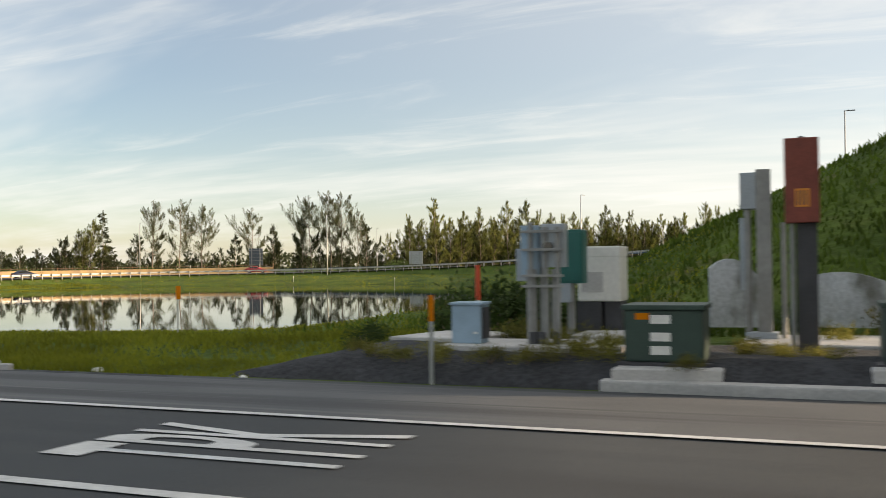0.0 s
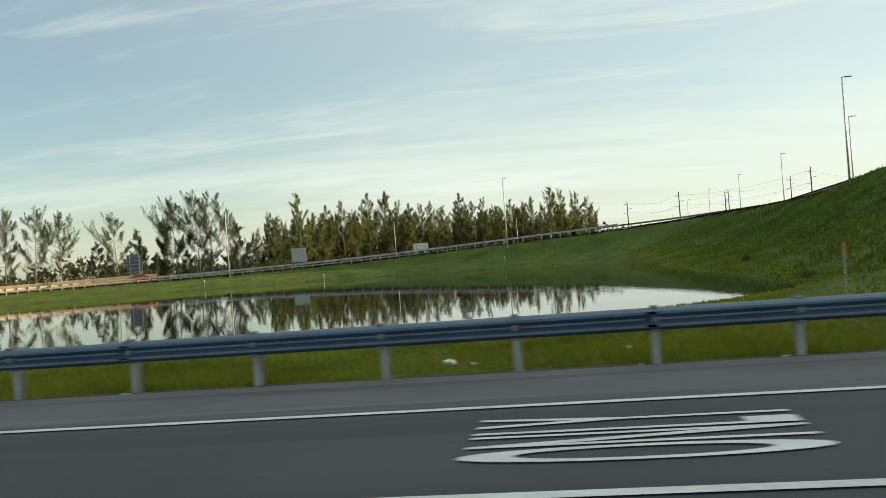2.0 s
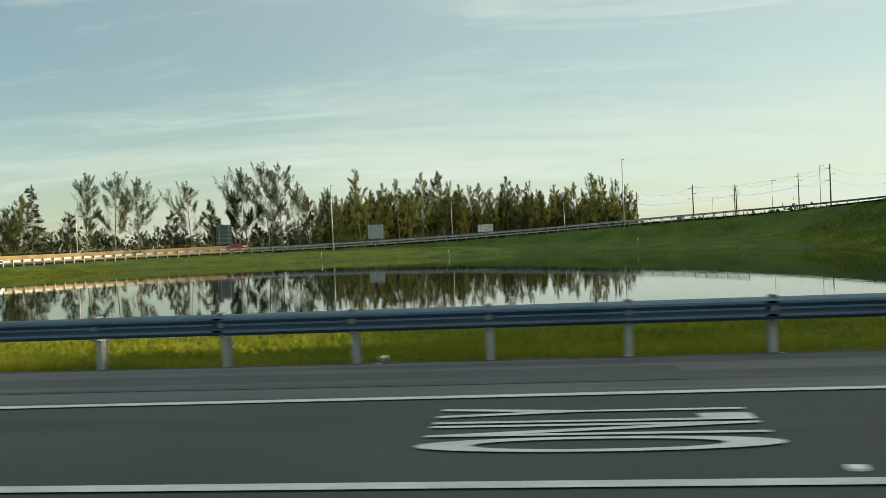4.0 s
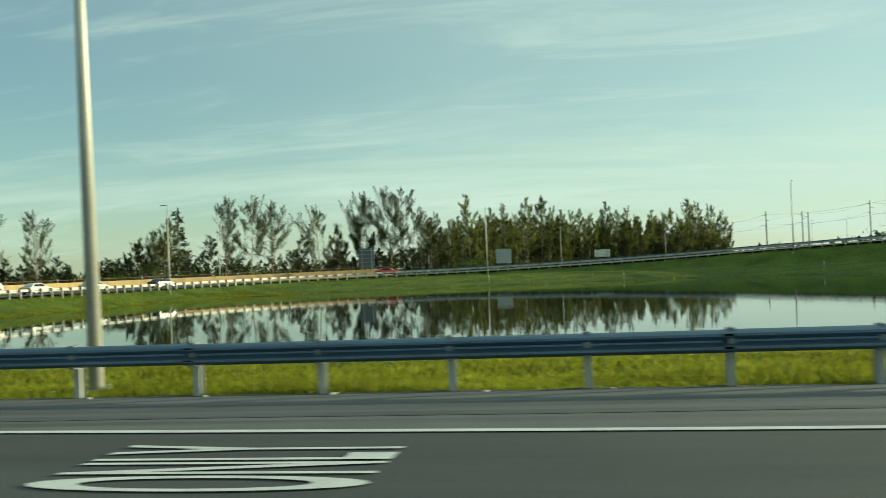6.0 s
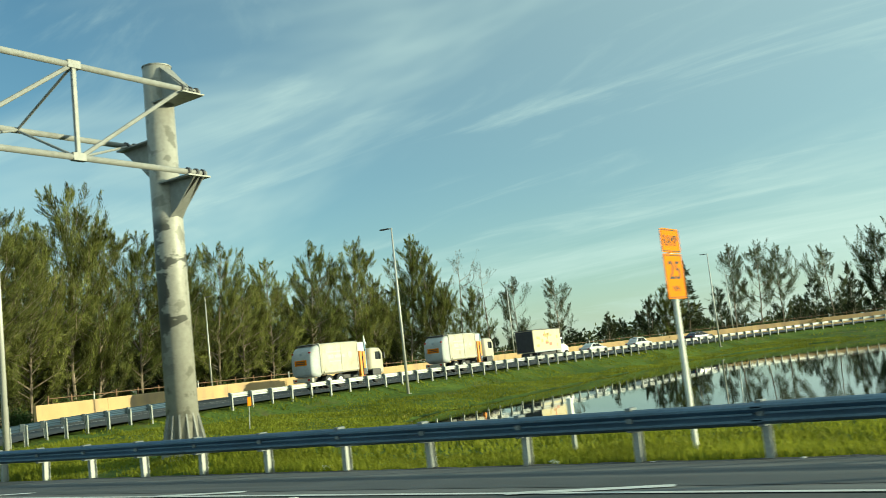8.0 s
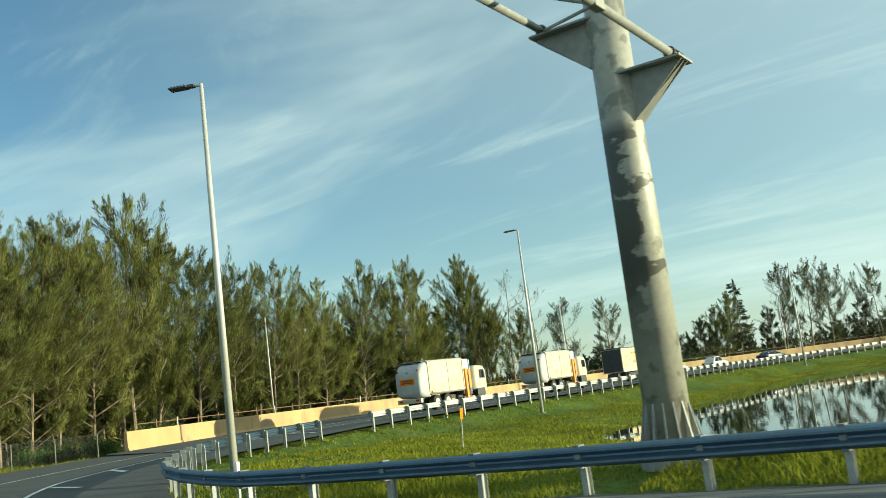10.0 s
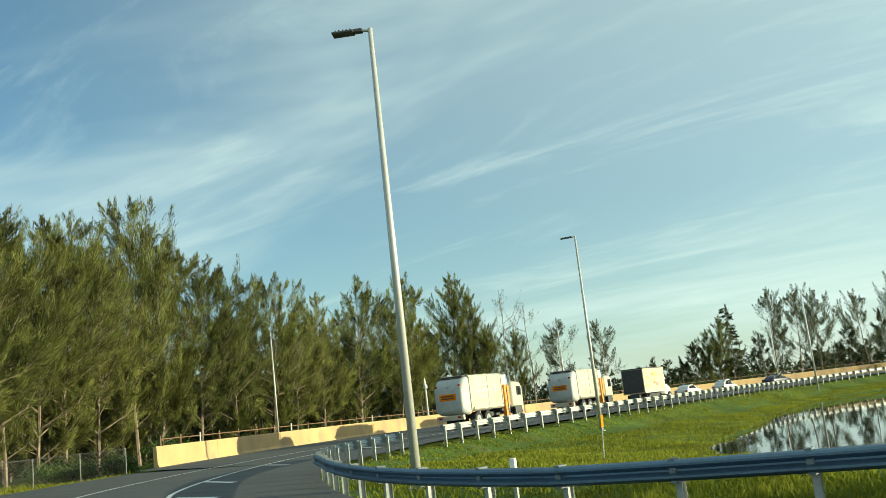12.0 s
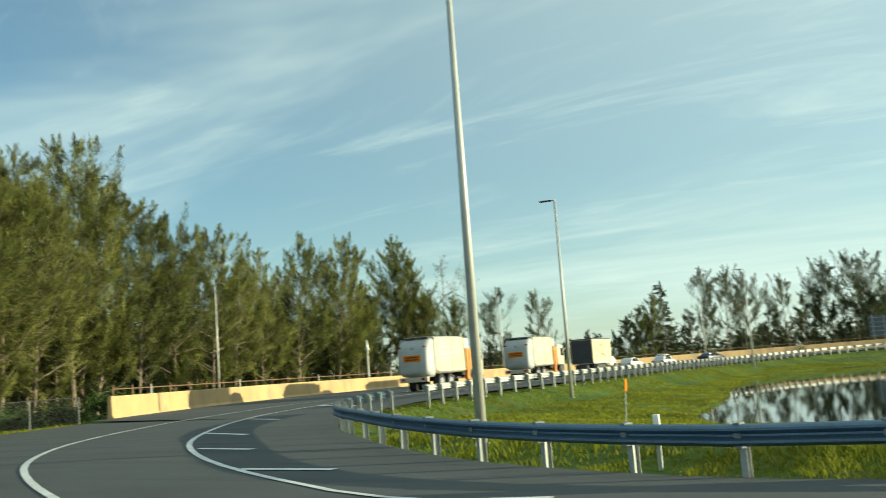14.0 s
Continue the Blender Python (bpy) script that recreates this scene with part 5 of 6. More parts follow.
gen = thing("generator", "off-white generator housing on a black frame", "generator", at=pose(10.66, 18.25, 0.19) @ Matrix.Diagonal((0.85, 1, 1, 1)))
part("housing", quick(box, 0, 1.0, 0, 0.8, 0.62, 1.66, 0.04), M_WHITE, gen)
part("lid", quick(box, -0.01, 1.01, -0.01, 0.81, 1.48, 1.70, 0.03), M_WHITE, gen)
part("tank", quick(box, -0.05, 0.55, 0.05, 0.75, 0.0, 0.62, 0.03), M_DARK, gen)
part("foot", quick(box, 0.6, 1.0, 0.1, 0.7, 0.0, 0.62, 0.02), M_DARK, gen)
part("vent", quick(box, 0.1, 0.6, -0.012, 0.0, 0.8, 1.2, 0.004), M_CONC, gen)

trf = thing("transformer", "dark green padmount transformer with white labels", "transformer", at=pose(12.35, 13.95, 0.06) @ Matrix.Diagonal((0.9, 1, 0.98, 1)))
part("body", quick(box, 0, 1.25, 0, 0.95, 0.05, 0.82, 0.03), M_TGREEN, trf)
part("lid", quick(box, -0.04, 1.29, -0.04, 0.99, 0.82, 0.90, 0.02), M_TGREEN, trf)
part("base", quick(box, -0.12, 1.37, -0.1, 1.05, -0.02, 0.05, 0.01), M_DARK, trf)
for z in (0.16, 0.36, 0.62):
    part("label_plate", quick(box, 0.42, 0.74, -0.008, 0.0, z, z + 0.13, 0.002), M_WHITE, trf)
part("warning_plate", quick(box, 0.18, 0.40, -0.008, 0.0, 0.68, 0.78, 0.002), M_YELLOW, trf)
trf2 = copy_thing(trf, pose(15.84, 14.19, 0.09))
slab([(15.65, 13.72), (15.65, 15.42), (17.45, 15.42), (17.45, 13.72)], -0.5, 0.11, M_CONC, "pale concrete pad under the green transformer")

twr = thing("equipment_post", "tall grey steel post carrying small cabinets", "utility post", at=pose(14.0, 17.69, 0.14))
part("post", quick(box, 0.05, 0.30, -0.1, 0.12, 0, 3.05, 0.012), M_GALVCOL, twr)
part("cabinet", quick(box, -0.22, 0.05, -0.1, 0.18, 2.35, 3.0, 0.012), M_GREYCAB, twr)
part("panel", quick(box, -0.24, -0.12, 0.02, 0.12, 0.9, 2.2, 0.008), M_GREYCAB, twr)
part("conduit", quick(rod, (-0.1, 0, 0), (-0.1, 0, 2.35), 0.06, 0.06, 10), M_GALVCOL, twr)
part("conduit", quick(rod, (0.5, 0.05, 0), (0.5, 0.05, 2.1), 0.05, 0.05, 10), M_GALVCOL, twr)
part("foot", quick(box, -0.15, 0.40, -0.2, 0.2, -0.05, 0.16, 0.02), M_GREYCAB, twr)

brn = thing("control_cabinet", "red-brown control cabinet on a dark steel post", "control cabinet", at=pose(14.69, 15.61, -0.36))
part("body", quick(box, -0.12, 0.38, -0.2, 0.2, 2.5, 3.80, 0.015), M_RUST, brn)
part("plate", quick(box, 0.03, 0.24, -0.208, -0.2, 2.74, 3.02, 0.003), M_ORANGE, brn)
for x in (0.06, 0.12, 0.18):
    part("slot", quick(box, x, x + 0.025, -0.212, -0.206, 2.77, 2.99), M_DARK, brn)
part("finial", quick(rod, (0.13, 0, 3.79), (0.13, 0, 3.84), 0.08, 0.04, 10), M_DARK, brn)
part("post", quick(box, 0.04, 0.34, -0.06, 0.1, -0.2, 2.5, 0.012), M_DARK, brn)
part("conduit", quick(rod, (-0.02, 0, -0.2), (-0.02, 0, 2.5), 0.04, 0.04, 8), M_GALVCOL, brn)

for x, y, rz, w, h in ((13.0, 20.2, 8, 0.95, 1.42), (14.75, 20.6, -4, 1.75, 1.12), (17.1, 21.5, -12, 2.0, 1.2)):
    t = thing("concrete_end_wall", "white concrete culvert end wall at the bank", "end wall", "end walls", at=pose(x, y, 0.2 if h != 1.2 else 1.0, 0, 0, rz))
    bm = bmesh.new()
    pts = [(0, 0)] + [(w * u, h * (0.55 + 0.45 * math.sin(math.pi * (0.25 + 0.6 * u)))) for u in np.linspace(0, 1, 9)] + [(w, 0)]
    f = bm.faces.new([bm.verts.new((a, 0, b)) for a, b in pts])
    g = bmesh.ops.extrude_face_region(bm, geom=[f])
    bmesh.ops.translate(bm, verts=[v for v in g["geom"] if isinstance(v, bmesh.types.BMVert)], vec=(0, 0.5, 0))
    bmesh.ops.recalc_face_normals(bm, faces=bm.faces[:])
    part("slab", bm, M_ENDWALL, t)

for x, y, h, lab in ((8.25, 19.2, 1.85, "orange and white cable marker post"),):
    t = thing("cable_marker", lab, "marker post", "marker posts", at=pose(x, y, -0.3))
    part("post", quick(rod, (0, 0, -0.1), (0, 0, h - 0.75), 0.055, 0.055, 12), M_WHITE, t)
    part("cap", quick(rod, (0, 0, h - 0.75), (0, 0, h), 0.06, 0.055, 12), M_REDCAP, t, "orange-red top")
t = thing("cable_marker", "thin amber-topped marker stake in the soil bank", "marker post", "marker posts", at=pose(9.5, 13.42, -0.25))
part("post", quick(box, -0.03, 0.03, -0.015, 0.015, -0.1, 0.95, 0.005), M_GALV_POST, t)
part("plate", quick(box, -0.035, 0.035, -0.02, 0.02, 0.95, 1.35, 0.006), M_YELLOW, t)

# ---------------------------------------------------------------- litter and stones along the verge
lit_rng = np.random.RandomState(12)


def rock(x, y, s, material, label, cat, name):
    bm = bmesh.new()
    g = bmesh.ops.create_icosphere(bm, subdivisions=1, radius=1.0)
    for v in g["verts"]:
        v.co *= lit_rng.uniform(0.7, 1.15)
        v.co = Vector((v.co.x * s * 1.5, v.co.y * s, v.co.z * s * 0.6))
    z = max(float(ground_z(np.array([x]), np.array([y]))[0]), float(road_z(x, y)) if y < 12.95 else -9)
    ob = part(name, bm, material)
    ob.matrix_basis = pose(x, y, z + s * 0.25, 0, 0, lit_rng.uniform(0, 360))
    tagged(ob, label, cat, "litter along the verge")


for x, y in ((-53.0, 13.5), (-12.2, 14.1), (-9.8, 14.8), (-20.9, 13.5), (-66.2, 14.2), (-81.9, 13.4), (-12.6, 14.3), (-45.8, 13.4), (3.0, 13.5), (-30.2, 13.6), (-38.0, 13.7), (-87.0, 13.5), (6.2, 13.3), (-71.5, 13.6)):
    rock(x, y, lit_rng.uniform(0.06, 0.11), M_WHITE, "crumpled white litter in the verge grass", "litter", "litter")
for k in range(26):
    rock(-1.905 * lit_rng.randint(1, 46) + lit_rng.uniform(-0.3, 0.3), 12.86 + lit_rng.uniform(-0.12, 0.1), lit_rng.uniform(0.025, 0.05), M_CONC, "small pale stone at the pavement edge", "stone", "stone")

# ---------------------------------------------------------------- vehicles


def wheel(parent, x, y, r, w, rim=True):
    """A tyre with a rim, its axle along y."""
    bm = bmesh.new()
    vs = rod(bm, (0, -w / 2, 0), (0, w / 2, 0), r, r, 22)
    es = [e for e in bm.edges if abs(abs(e.verts[0].co.y) - w / 2) < 1e-4 and abs(abs(e.verts[1].co.y) - w / 2) < 1e-4 and e.verts[0].co.y * e.verts[1].co.y > 0]
    bmesh.ops.bevel(bm, geom=es, offset=0.03, segments=2, affect='EDGES')
    t = part("wheel", bm, M_TYRE, parent, smooth=False, m=pose(x, y, r))
    bm = bmesh.new()
    s = 1 if y > 0 else -1
    rod(bm, (0, s * (w / 2 - 0.02), 0), (0, s * (w / 2 + 0.006), 0), r * 0.62, r * 0.55, 18)
    rod(bm, (0, s * (w / 2), 0), (0, s * (w / 2 + 0.05), 0), r * 0.2, r * 0.15, 10)
    part("rim", bm, M_RIM, t)
    return t


def loft(sections, material, name, parent, label="", smooth=True):
    """A skin through rings of equal length."""
    v, f = [], []
    k = len(sections[0])
    for ring in sections:
        v.extend(ring)
    for i in range(len(sections) - 1):
        for j in range(k):
            q = (j + 1) % k
            f.append((i * k + j, i * k + q, (i + 1) * k + q, (i + 1) * k + j))
    f.append(tuple(reversed(range(k))))
    f.append(tuple(range((len(sections) - 1) * k, len(sections) * k)))
    return put(name, mesh_of(name, v, f, material, smooth), parent, None, label)


def ring_at(x, half, z0, z1, r, n=4):
    """A rounded rectangle across the vehicle at x."""
    pts = []
    for cy, cz, a0 in ((half - r, z0 + r, -90), (half - r, z1 - r, 0), (-half + r, z1 - r, 90), (-half + r, z0 + r, 180)):
        for k in range(n + 1):
            a = radians(a0 + 90 * k / n)
            pts.append((x, cy + r * math.cos(a), cz + r * math.sin(a)))
    return pts


def sedan(at, paint, label, high=1.45, group="cars on the ramp"):
    t = thing("car", label, "car", group, at=at)
    half = 0.90
    loft([ring_at(-2.35, half - 0.12, 0.42, 0.88, 0.12), ring_at(-2.25, half - 0.02, 0.30, 0.98, 0.14), ring_at(-1.5, half, 0.24, 1.02, 0.14), ring_at(0.9, half, 0.24, 0.98, 0.14),
          ring_at(1.7, half - 0.03, 0.26, 0.88, 0.14), ring_at(2.2, half - 0.10, 0.30, 0.76, 0.14), ring_at(2.35, half - 0.22, 0.38, 0.66, 0.12)], paint, "body", t)
    loft([ring_at(-1.95, 0.66, 0.92, 1.0, 0.03), ring_at(-1.25, 0.66, 0.92, high - 0.08, 0.10), ring_at(-0.6, 0.66, 0.92, high, 0.12), ring_at(0.1, 0.66, 0.92, high - 0.01, 0.12),
          ring_at(1.15, 0.70, 0.90, 0.99, 0.03)], paint, "cabin", t)
    # windows: slightly proud of the cabin
    for s in (1, -1):
        bm = bmesh.new()
        vs = [bm.verts.new(p) for p in ((-1.55, s * 0.672, 0.98), (-1.2, s * 0.668, high - 0.14), (-0.55, s * 0.672, high - 0.09), (-0.5, s * 0.674, 0.98))]
        bm.faces.new(vs)
        vs = [bm.verts.new(p) for p in ((-0.44, s * 0.674, 0.98), (-0.48, s * 0.672, high - 0.09), (0.12, s * 0.670, high - 0.11), (0.85, s * 0.69, 0.98))]
        bm.faces.new(vs)
        part("side_window", bm, M_GLASS, t)
    bm = bmesh.new()
    bm.faces.new([bm.verts.new(p) for p in ((-1.90, -0.6, 1.012), (-1.90, 0.6, 1.012), (-1.28, 0.55, high - 0.10), (-1.28, -0.55, high - 0.10))])
    part("rear_window", bm, M_GLASS, t)
    bm = bmesh.new()
    bm.faces.new([bm.verts.new(p) for p in ((1.12, -0.62, 1.0), (1.12, 0.62, 1.0), (0.16, 0.55, high - 0.04), (0.16, -0.55, high - 0.04))])
    part("windscreen", bm, M_GLASS, t)
    for s in (1, -1):
        part("tail_light", quick(box, -2.37, -2.25, s * 0.62 - 0.14, s * 0.62 + 0.14, 0.70, 0.84, 0.02), M_TAIL, t)
        part("headlight", quick(box, 2.10, 2.26, s * 0.6 - 0.13, s * 0.6 + 0.13, 0.58, 0.70, 0.02), M_WHITE, t)
        part("door_mirror", quick(box, 0.62, 0.78, s * 0.92 - 0.09, s * 0.92 + 0.09, 0.98, 1.10, 0.02), paint, t)
    part("bumper", quick(box, -2.40, -2.22, -0.72, 0.72, 0.32, 0.50, 0.03), M_DARK, t)
    for x in (-1.4, 1.42):
        for s in (1, -1):
            wheel(t, x, s * 0.80, 0.33, 0.21)
    return t


M_TRUCK = mat("worn_cream_truck_paint", (0.46, 0.43, 0.34), 0.55, spread=0.09, scale=1.2, fine=9, bump=0.05)
stain(M_TRUCK, (0.33, 0.29, 0.22), 1.3, 0.55, 0.75, (1.0, 1.0, 0.6))
M_TAILGATE = mat("pale_grey_tailgate", (0.40, 0.42, 0.42), 0.6, spread=0.1, scale=1.2, fine=9, bump=0.05)
M_CARWHITE = mat("white_car_enamel", (0.55, 0.55, 0.54), 0.3, spread=0.03)
M_TAIL = mat("red_lens", (0.30, 0.012, 0.012), 0.25, spread=0.05)
M_CREAM = mat("cream_box_side", (0.58, 0.50, 0.32), 0.5, spread=0.06, scale=1.0, fine=10, bump=0.03)
M_TAN = mat("tan_print", (0.55, 0.40, 0.17), 0.6, spread=0.15, scale=2.0)
M_REDPRINT = mat("faded_red_print", (0.55, 0.18, 0.12), 0.6, spread=0.12)
M_GREYPRINT = mat("faded_grey_print", (0.45, 0.47, 0.42), 0.6, spread=0.1)


def refuse_truck(at, label):
    t = thing("refuse_truck", label, "refuse truck", "refuse trucks", at=at)
    # chassis
    part("chassis", quick(box, -4.2, 4.2, -0.45, 0.45, 0.62, 0.92, 0.02), M_DARK, t)
    # hopper body, slightly barrel-sided, and the rounded tailgate
    loft([ring_at(-3.55, 1.22, 1.12, 3.50, 0.30), ring_at(-3.3, 1.25, 1.12, 3.55, 0.22), ring_at(-1.0, 1.26, 1.12, 3.58, 0.22), ring_at(1.15, 1.25, 1.12, 3.55, 0.22)], M_TRUCK, "body", t)
    loft([ring_at(-4.75, 1.10, 1.30, 2.6, 0.35), ring_at(-4.62, 1.18, 1.10, 3.0, 0.35), ring_at(-4.25, 1.22, 0.98, 3.35, 0.32), ring_at(-3.62, 1.24, 0.95, 3.50, 0.28)], M_TAILGATE, "tailgate", t, "pale grey rounded tailgate")
    for x in (-3.58, -1.0, 1.1):
        loft([ring_at(x - 0.05, 1.29, 1.08, 3.60, 0.24), ring_at(x + 0.05, 1.29, 1.08, 3.60, 0.24)], M_TRUCK, "body_rib", t, smooth=False)
    for s in (1, -1):
        part("side_rail", quick(box, -3.3, 1.1, s * 1.28 - 0.03, s * 1.28 + 0.03, 1.22, 1.36, 0.01), M_TRUCK, t)
        bars = [(-2.9, -0.9, 2.78, 2.90), (-2.8, -2.0, 2.30, 2.62), (-1.9, -0.5, 2.34, 2.58), (-2.6, -1.0, 2.02, 2.12)]
        for x0, x1, z0, z1 in bars:
            part("legend_bar", quick(box, x0, x1, s * 1.262, s * 1.272, z0, z1), M_GREYPRINT, t)
        part("emblem", quick(rod, (0.1, s * 1.24, 2.5), (0.1, s * 1.272, 2.5), 0.28, 0.28, 18), M_GREYPRINT, t)
        part("mudguard", quick(box, -3.4, -0.7, s * 1.0 - 0.25, s * 1.0 + 0.25, 1.08, 1.14, 0.02), M_DARK, t)
    part("hazard_board", quick(box, -4.77, -4.68, -0.72, 0.72, 1.95, 2.38, 0.01), M_YELLOW, t, "amber warning board with dark lettering")
    for z in (2.20, 2.05):
        part("legend_bar", quick(box, -4.776, -4.77, -0.55, 0.55, z, z + 0.08), M_BLACK, t)
    part("rear_bumper", quick(box, -4.72, -4.45, -1.15, 1.15, 0.62, 0.95, 0.03), M_TRUCK, t)
    for s in (1, -1):
        part("tail_light", quick(box, -4.66, -4.55, s * 1.0 - 0.10, s * 1.0 + 0.10, 2.86, 2.98, 0.015), M_TAIL, t)
        part("tail_light", quick(box, -4.75, -4.68, s * 0.8 - 0.14, s * 0.8 + 0.14, 0.74, 0.88, 0.015), M_TAIL, t)
    part("camera_box", quick(box, -4.72, -4.45, -0.16, 0.12, 2.72, 2.92, 0.02), M_GREYCAB, t)
    part("roof_rim", quick(box, -4.2, -3.6, -1.05, 1.05, 3.46, 3.54, 0.02), M_DARK, t)
    # open hopper ahead of the body, dark inside, with a grey side plate
    part("hopper", quick(box, 1.15, 2.15, -1.12, 1.12, 2.50, 3.45, 0.03), M_GREYCAB, t, "grey open hopper plate")
    part("hopper_floor", quick(box, 1.15, 2.2, -0.9, 0.9, 0.85, 2.5, 0.03), M_DARK, t)
    part("tool_box", quick(box, 2.05, 2.55, -1.0, 1.0, 0.75, 1.5, 0.03), M_DARK, t)
    # orange lifting arm in the gap: two uprights, rungs and a foot
    for s in (1, -1):
        arm = part("lift_arm", quick(box, 1.20, 1.48, s * 1.27 - 0.15, s * 1.27 + 0.15, 0.55, 2.72, 0.03), M_ORANGE, t)
        part("arm_upright", quick(box, 1.68, 1.96, s * 1.27 - 0.13, s * 1.27 + 0.13, 1.25, 2.66, 0.03), M_ORANGE, arm)
        for z in (1.4, 1.75, 2.1, 2.45):
            part("arm_rung", quick(box, 1.48, 1.68, s * 1.25 - 0.08, s * 1.25 + 0.08, z, z + 0.14, 0.01), M_ORANGE, arm)
        part("arm_foot", quick(box, 1.3, 1.85, s * 1.27 - 0.1, s * 1.27 + 0.1, 0.50, 0.72, 0.02), M_RUST, arm)
        part("piston", quick(rod, (1.58, s * 1.38, 0.8), (1.58, s * 1.40, 2.3), 0.05, 0.05, 8), M_DARK, arm)
    # cab
    loft([ring_at(2.75, 1.12, 1.05, 2.85, 0.16), ring_at(3.3, 1.15, 1.02, 2.92, 0.18), ring_at(4.3, 1.14, 0.72, 2.86, 0.22), ring_at(4.62, 1.08, 0.70, 2.6, 0.24)], M_TRUCK, "cab", t)
    for s in (1, -1):
        part("cab_window", quick(box, 3.55, 4.25, s * 1.145 - 0.012, s * 1.145 + 0.012, 1.9, 2.55, 0.01), M_GLASS, t)
        part("cab_step", quick(box, 3.3, 3.9, s * 1.1 - 0.12, s * 1.1 + 0.12, 0.45, 0.6, 0.02), M_DARK, t)
        mir = part("mirror", quick(box, 4.4, 4.52, s * 1.42 - 0.08, s * 1.42 + 0.08, 1.9, 2.45, 0.02), M_DARK, t)
        part("wheel_arch", quick(box, 2.95, 4.05, s * 1.21 - 0.02, s * 1.21 + 0.02, 0.62, 1.15, 0.05), M_DARK, t)
    part("windscreen", quick(box, 4.5, 4.66, -1.0, 1.0, 1.7, 2.6, 0.03), M_GLASS, t)
    part("exhaust_stack", quick(rod, (2.45, -0.95, 1.0), (2.45, -0.95, 3.4), 0.07, 0.07, 10), M_GALV, t)
    part("air_intake", quick(rod, (2.45, 0.9, 2.6), (2.45, 0.9, 3.6), 0.05, 0.05, 8), M_TRUCK, t)
    for x, dual in ((3.5, False), (-1.35, True), (-2.75, True)):
        for s in (1, -1):
            wheel(t, x, s * 1.02, 0.53, 0.5 if dual else 0.32)
    return t


def box_truck(at):
    t = thing("box_truck", "cream-sided box truck with faded printed side and dark back", "box truck", at=at)
    part("cargo_box", quick(box, -4.0, 2.2, -1.22, 1.22, 1.05, 3.65, 0.04), M_CREAM, t)
    part("rear_door", quick(box, -4.04, -3.99, -1.15, 1.15, 1.15, 3.55, 0.02), M_DARK, t, "dark roller door")
    part("roof_trim", quick(box, -4.05, 2.25, -1.25, 1.25, 3.60, 3.70, 0.02), M_DARK, t)
    part("chassis", quick(box, -4.0, 4.0, -0.5, 0.5, 0.6, 1.05, 0.02), M_DARK, t)
    rp = np.random.RandomState(4)
    for s in (1, -1):
        for k in range(18):
            x, z = rp.uniform(-3.5, 1.4), rp.uniform(1.5, 3.1)
            part("print_patch", quick(box, x, x + rp.uniform(0.2, 0.7), s * 1.221, s * 1.226, z, z + rp.uniform(0.15, 0.4)), M_TAN if k % 5 else M_REDPRINT, t)
        part("side_trim", quick(box, -4.0, 2.2, s * 1.23 - 0.015, s * 1.23 + 0.015, 1.05, 1.2, 0.005), M_GREYCAB, t)
        part("cab_window", quick(box, 2.55, 3.2, s * 1.03 - 0.01, s * 1.03 + 0.01, 1.75, 2.35, 0.01), M_GLASS, t)
    loft([ring_at(2.3, 1.02, 0.7, 2.55, 0.12), ring_at(3.0, 1.02, 0.65, 2.55, 0.14), ring_at(3.45, 1.0, 0.62, 1.75, 0.12), ring_at(4.3, 0.95, 0.6, 1.45, 0.14), ring_at(4.5, 0.85, 0.62, 1.25, 0.12)], M_WHITE, "cab", t)
    part("windscreen", quick(box, 3.1, 3.3, -0.9, 0.9, 1.75, 2.4, 0.03), M_GLASS, t)
    part("mudflap", quick(box, -3.3, -3.25, -1.1, 1.1, 0.35, 1.0, 0.01), M_DARK, t)
    for x in (-2.5, 3.6):
        for s in (1, -1):
            wheel(t, x, s * 0.95, 0.48, 0.4)
    return t


def on_deck(x, y, heading):
    """A pose on the ramp; heading: degrees from +x."""
    return pose(x, y, float(deck_z(x, y)) + 0.01, 0, 0, heading)


refuse_truck(on_deck(-129.8, 62.7, 88) @ Matrix.Diagonal((1, 1, 1.08, 1)), "white refuse truck with orange lifting arm on the ramp")
refuse_truck(on_deck(-129.2, 81.2, 88.5) @ Matrix.Diagonal((1, 1, 1.08, 1)), "white refuse truck with orange lifting arm on the ramp")
box_truck(on_deck(-128.6, 98.0, 88))
sedan(on_deck(-127.6, 109.5, 85), M_CARWHITE, "white sedan in the queue on the ramp")
sedan(on_deck(-126.2, 121.0, 82), M_CARWHITE, "white crossover in the queue on the ramp", 1.62)
sedan(on_deck(-122.5, 134.5, 68), M_NAVY, "dark blue sedan ahead on the ramp")
sedan(on_deck(-94.8, 170.6, 26), M_RED, "small red car on the far side of the ramp")

# ---------------------------------------------------------------- distant signs, poles and lamps


def back_sign(x, y, z, w, h, turn, label, material):
    gz = float(ground_z(np.array([x]), np.array([y]))[0])
    t = thing("highway_sign", label, "road sign", "distant signs", at=pose(x, y, gz, 0, 0, turn))
    top = z - gz
    part("panel", quick(box, -w / 2, w / 2, -0.03, 0.03, top - h, top, 0.01), material, t)
    for k in range(5):
        part("stiffener", quick(box, -w / 2, w / 2, -0.09, -0.03, top - h + h * (k + 0.4) / 5, top - h + h * (k + 0.4) / 5 + 0.07), M_GALV_POST, t)
    for s in (-0.3, 0.3):
        part("post", quick(box, s * w - 0.07, s * w + 0.07, -0.2, -0.09, -0.3, top, 0.01), M_GALV_POST, t)


M_SIGNBACK = mat("aluminium_sign_back", (0.42, 0.44, 0.45), 0.55, metal=0.3, spread=0.1)
back_sign(-53.6, 255.5, 4.6, 4.2, 2.0, 0, "pale back of a road sign before the pines", M_WHITE)
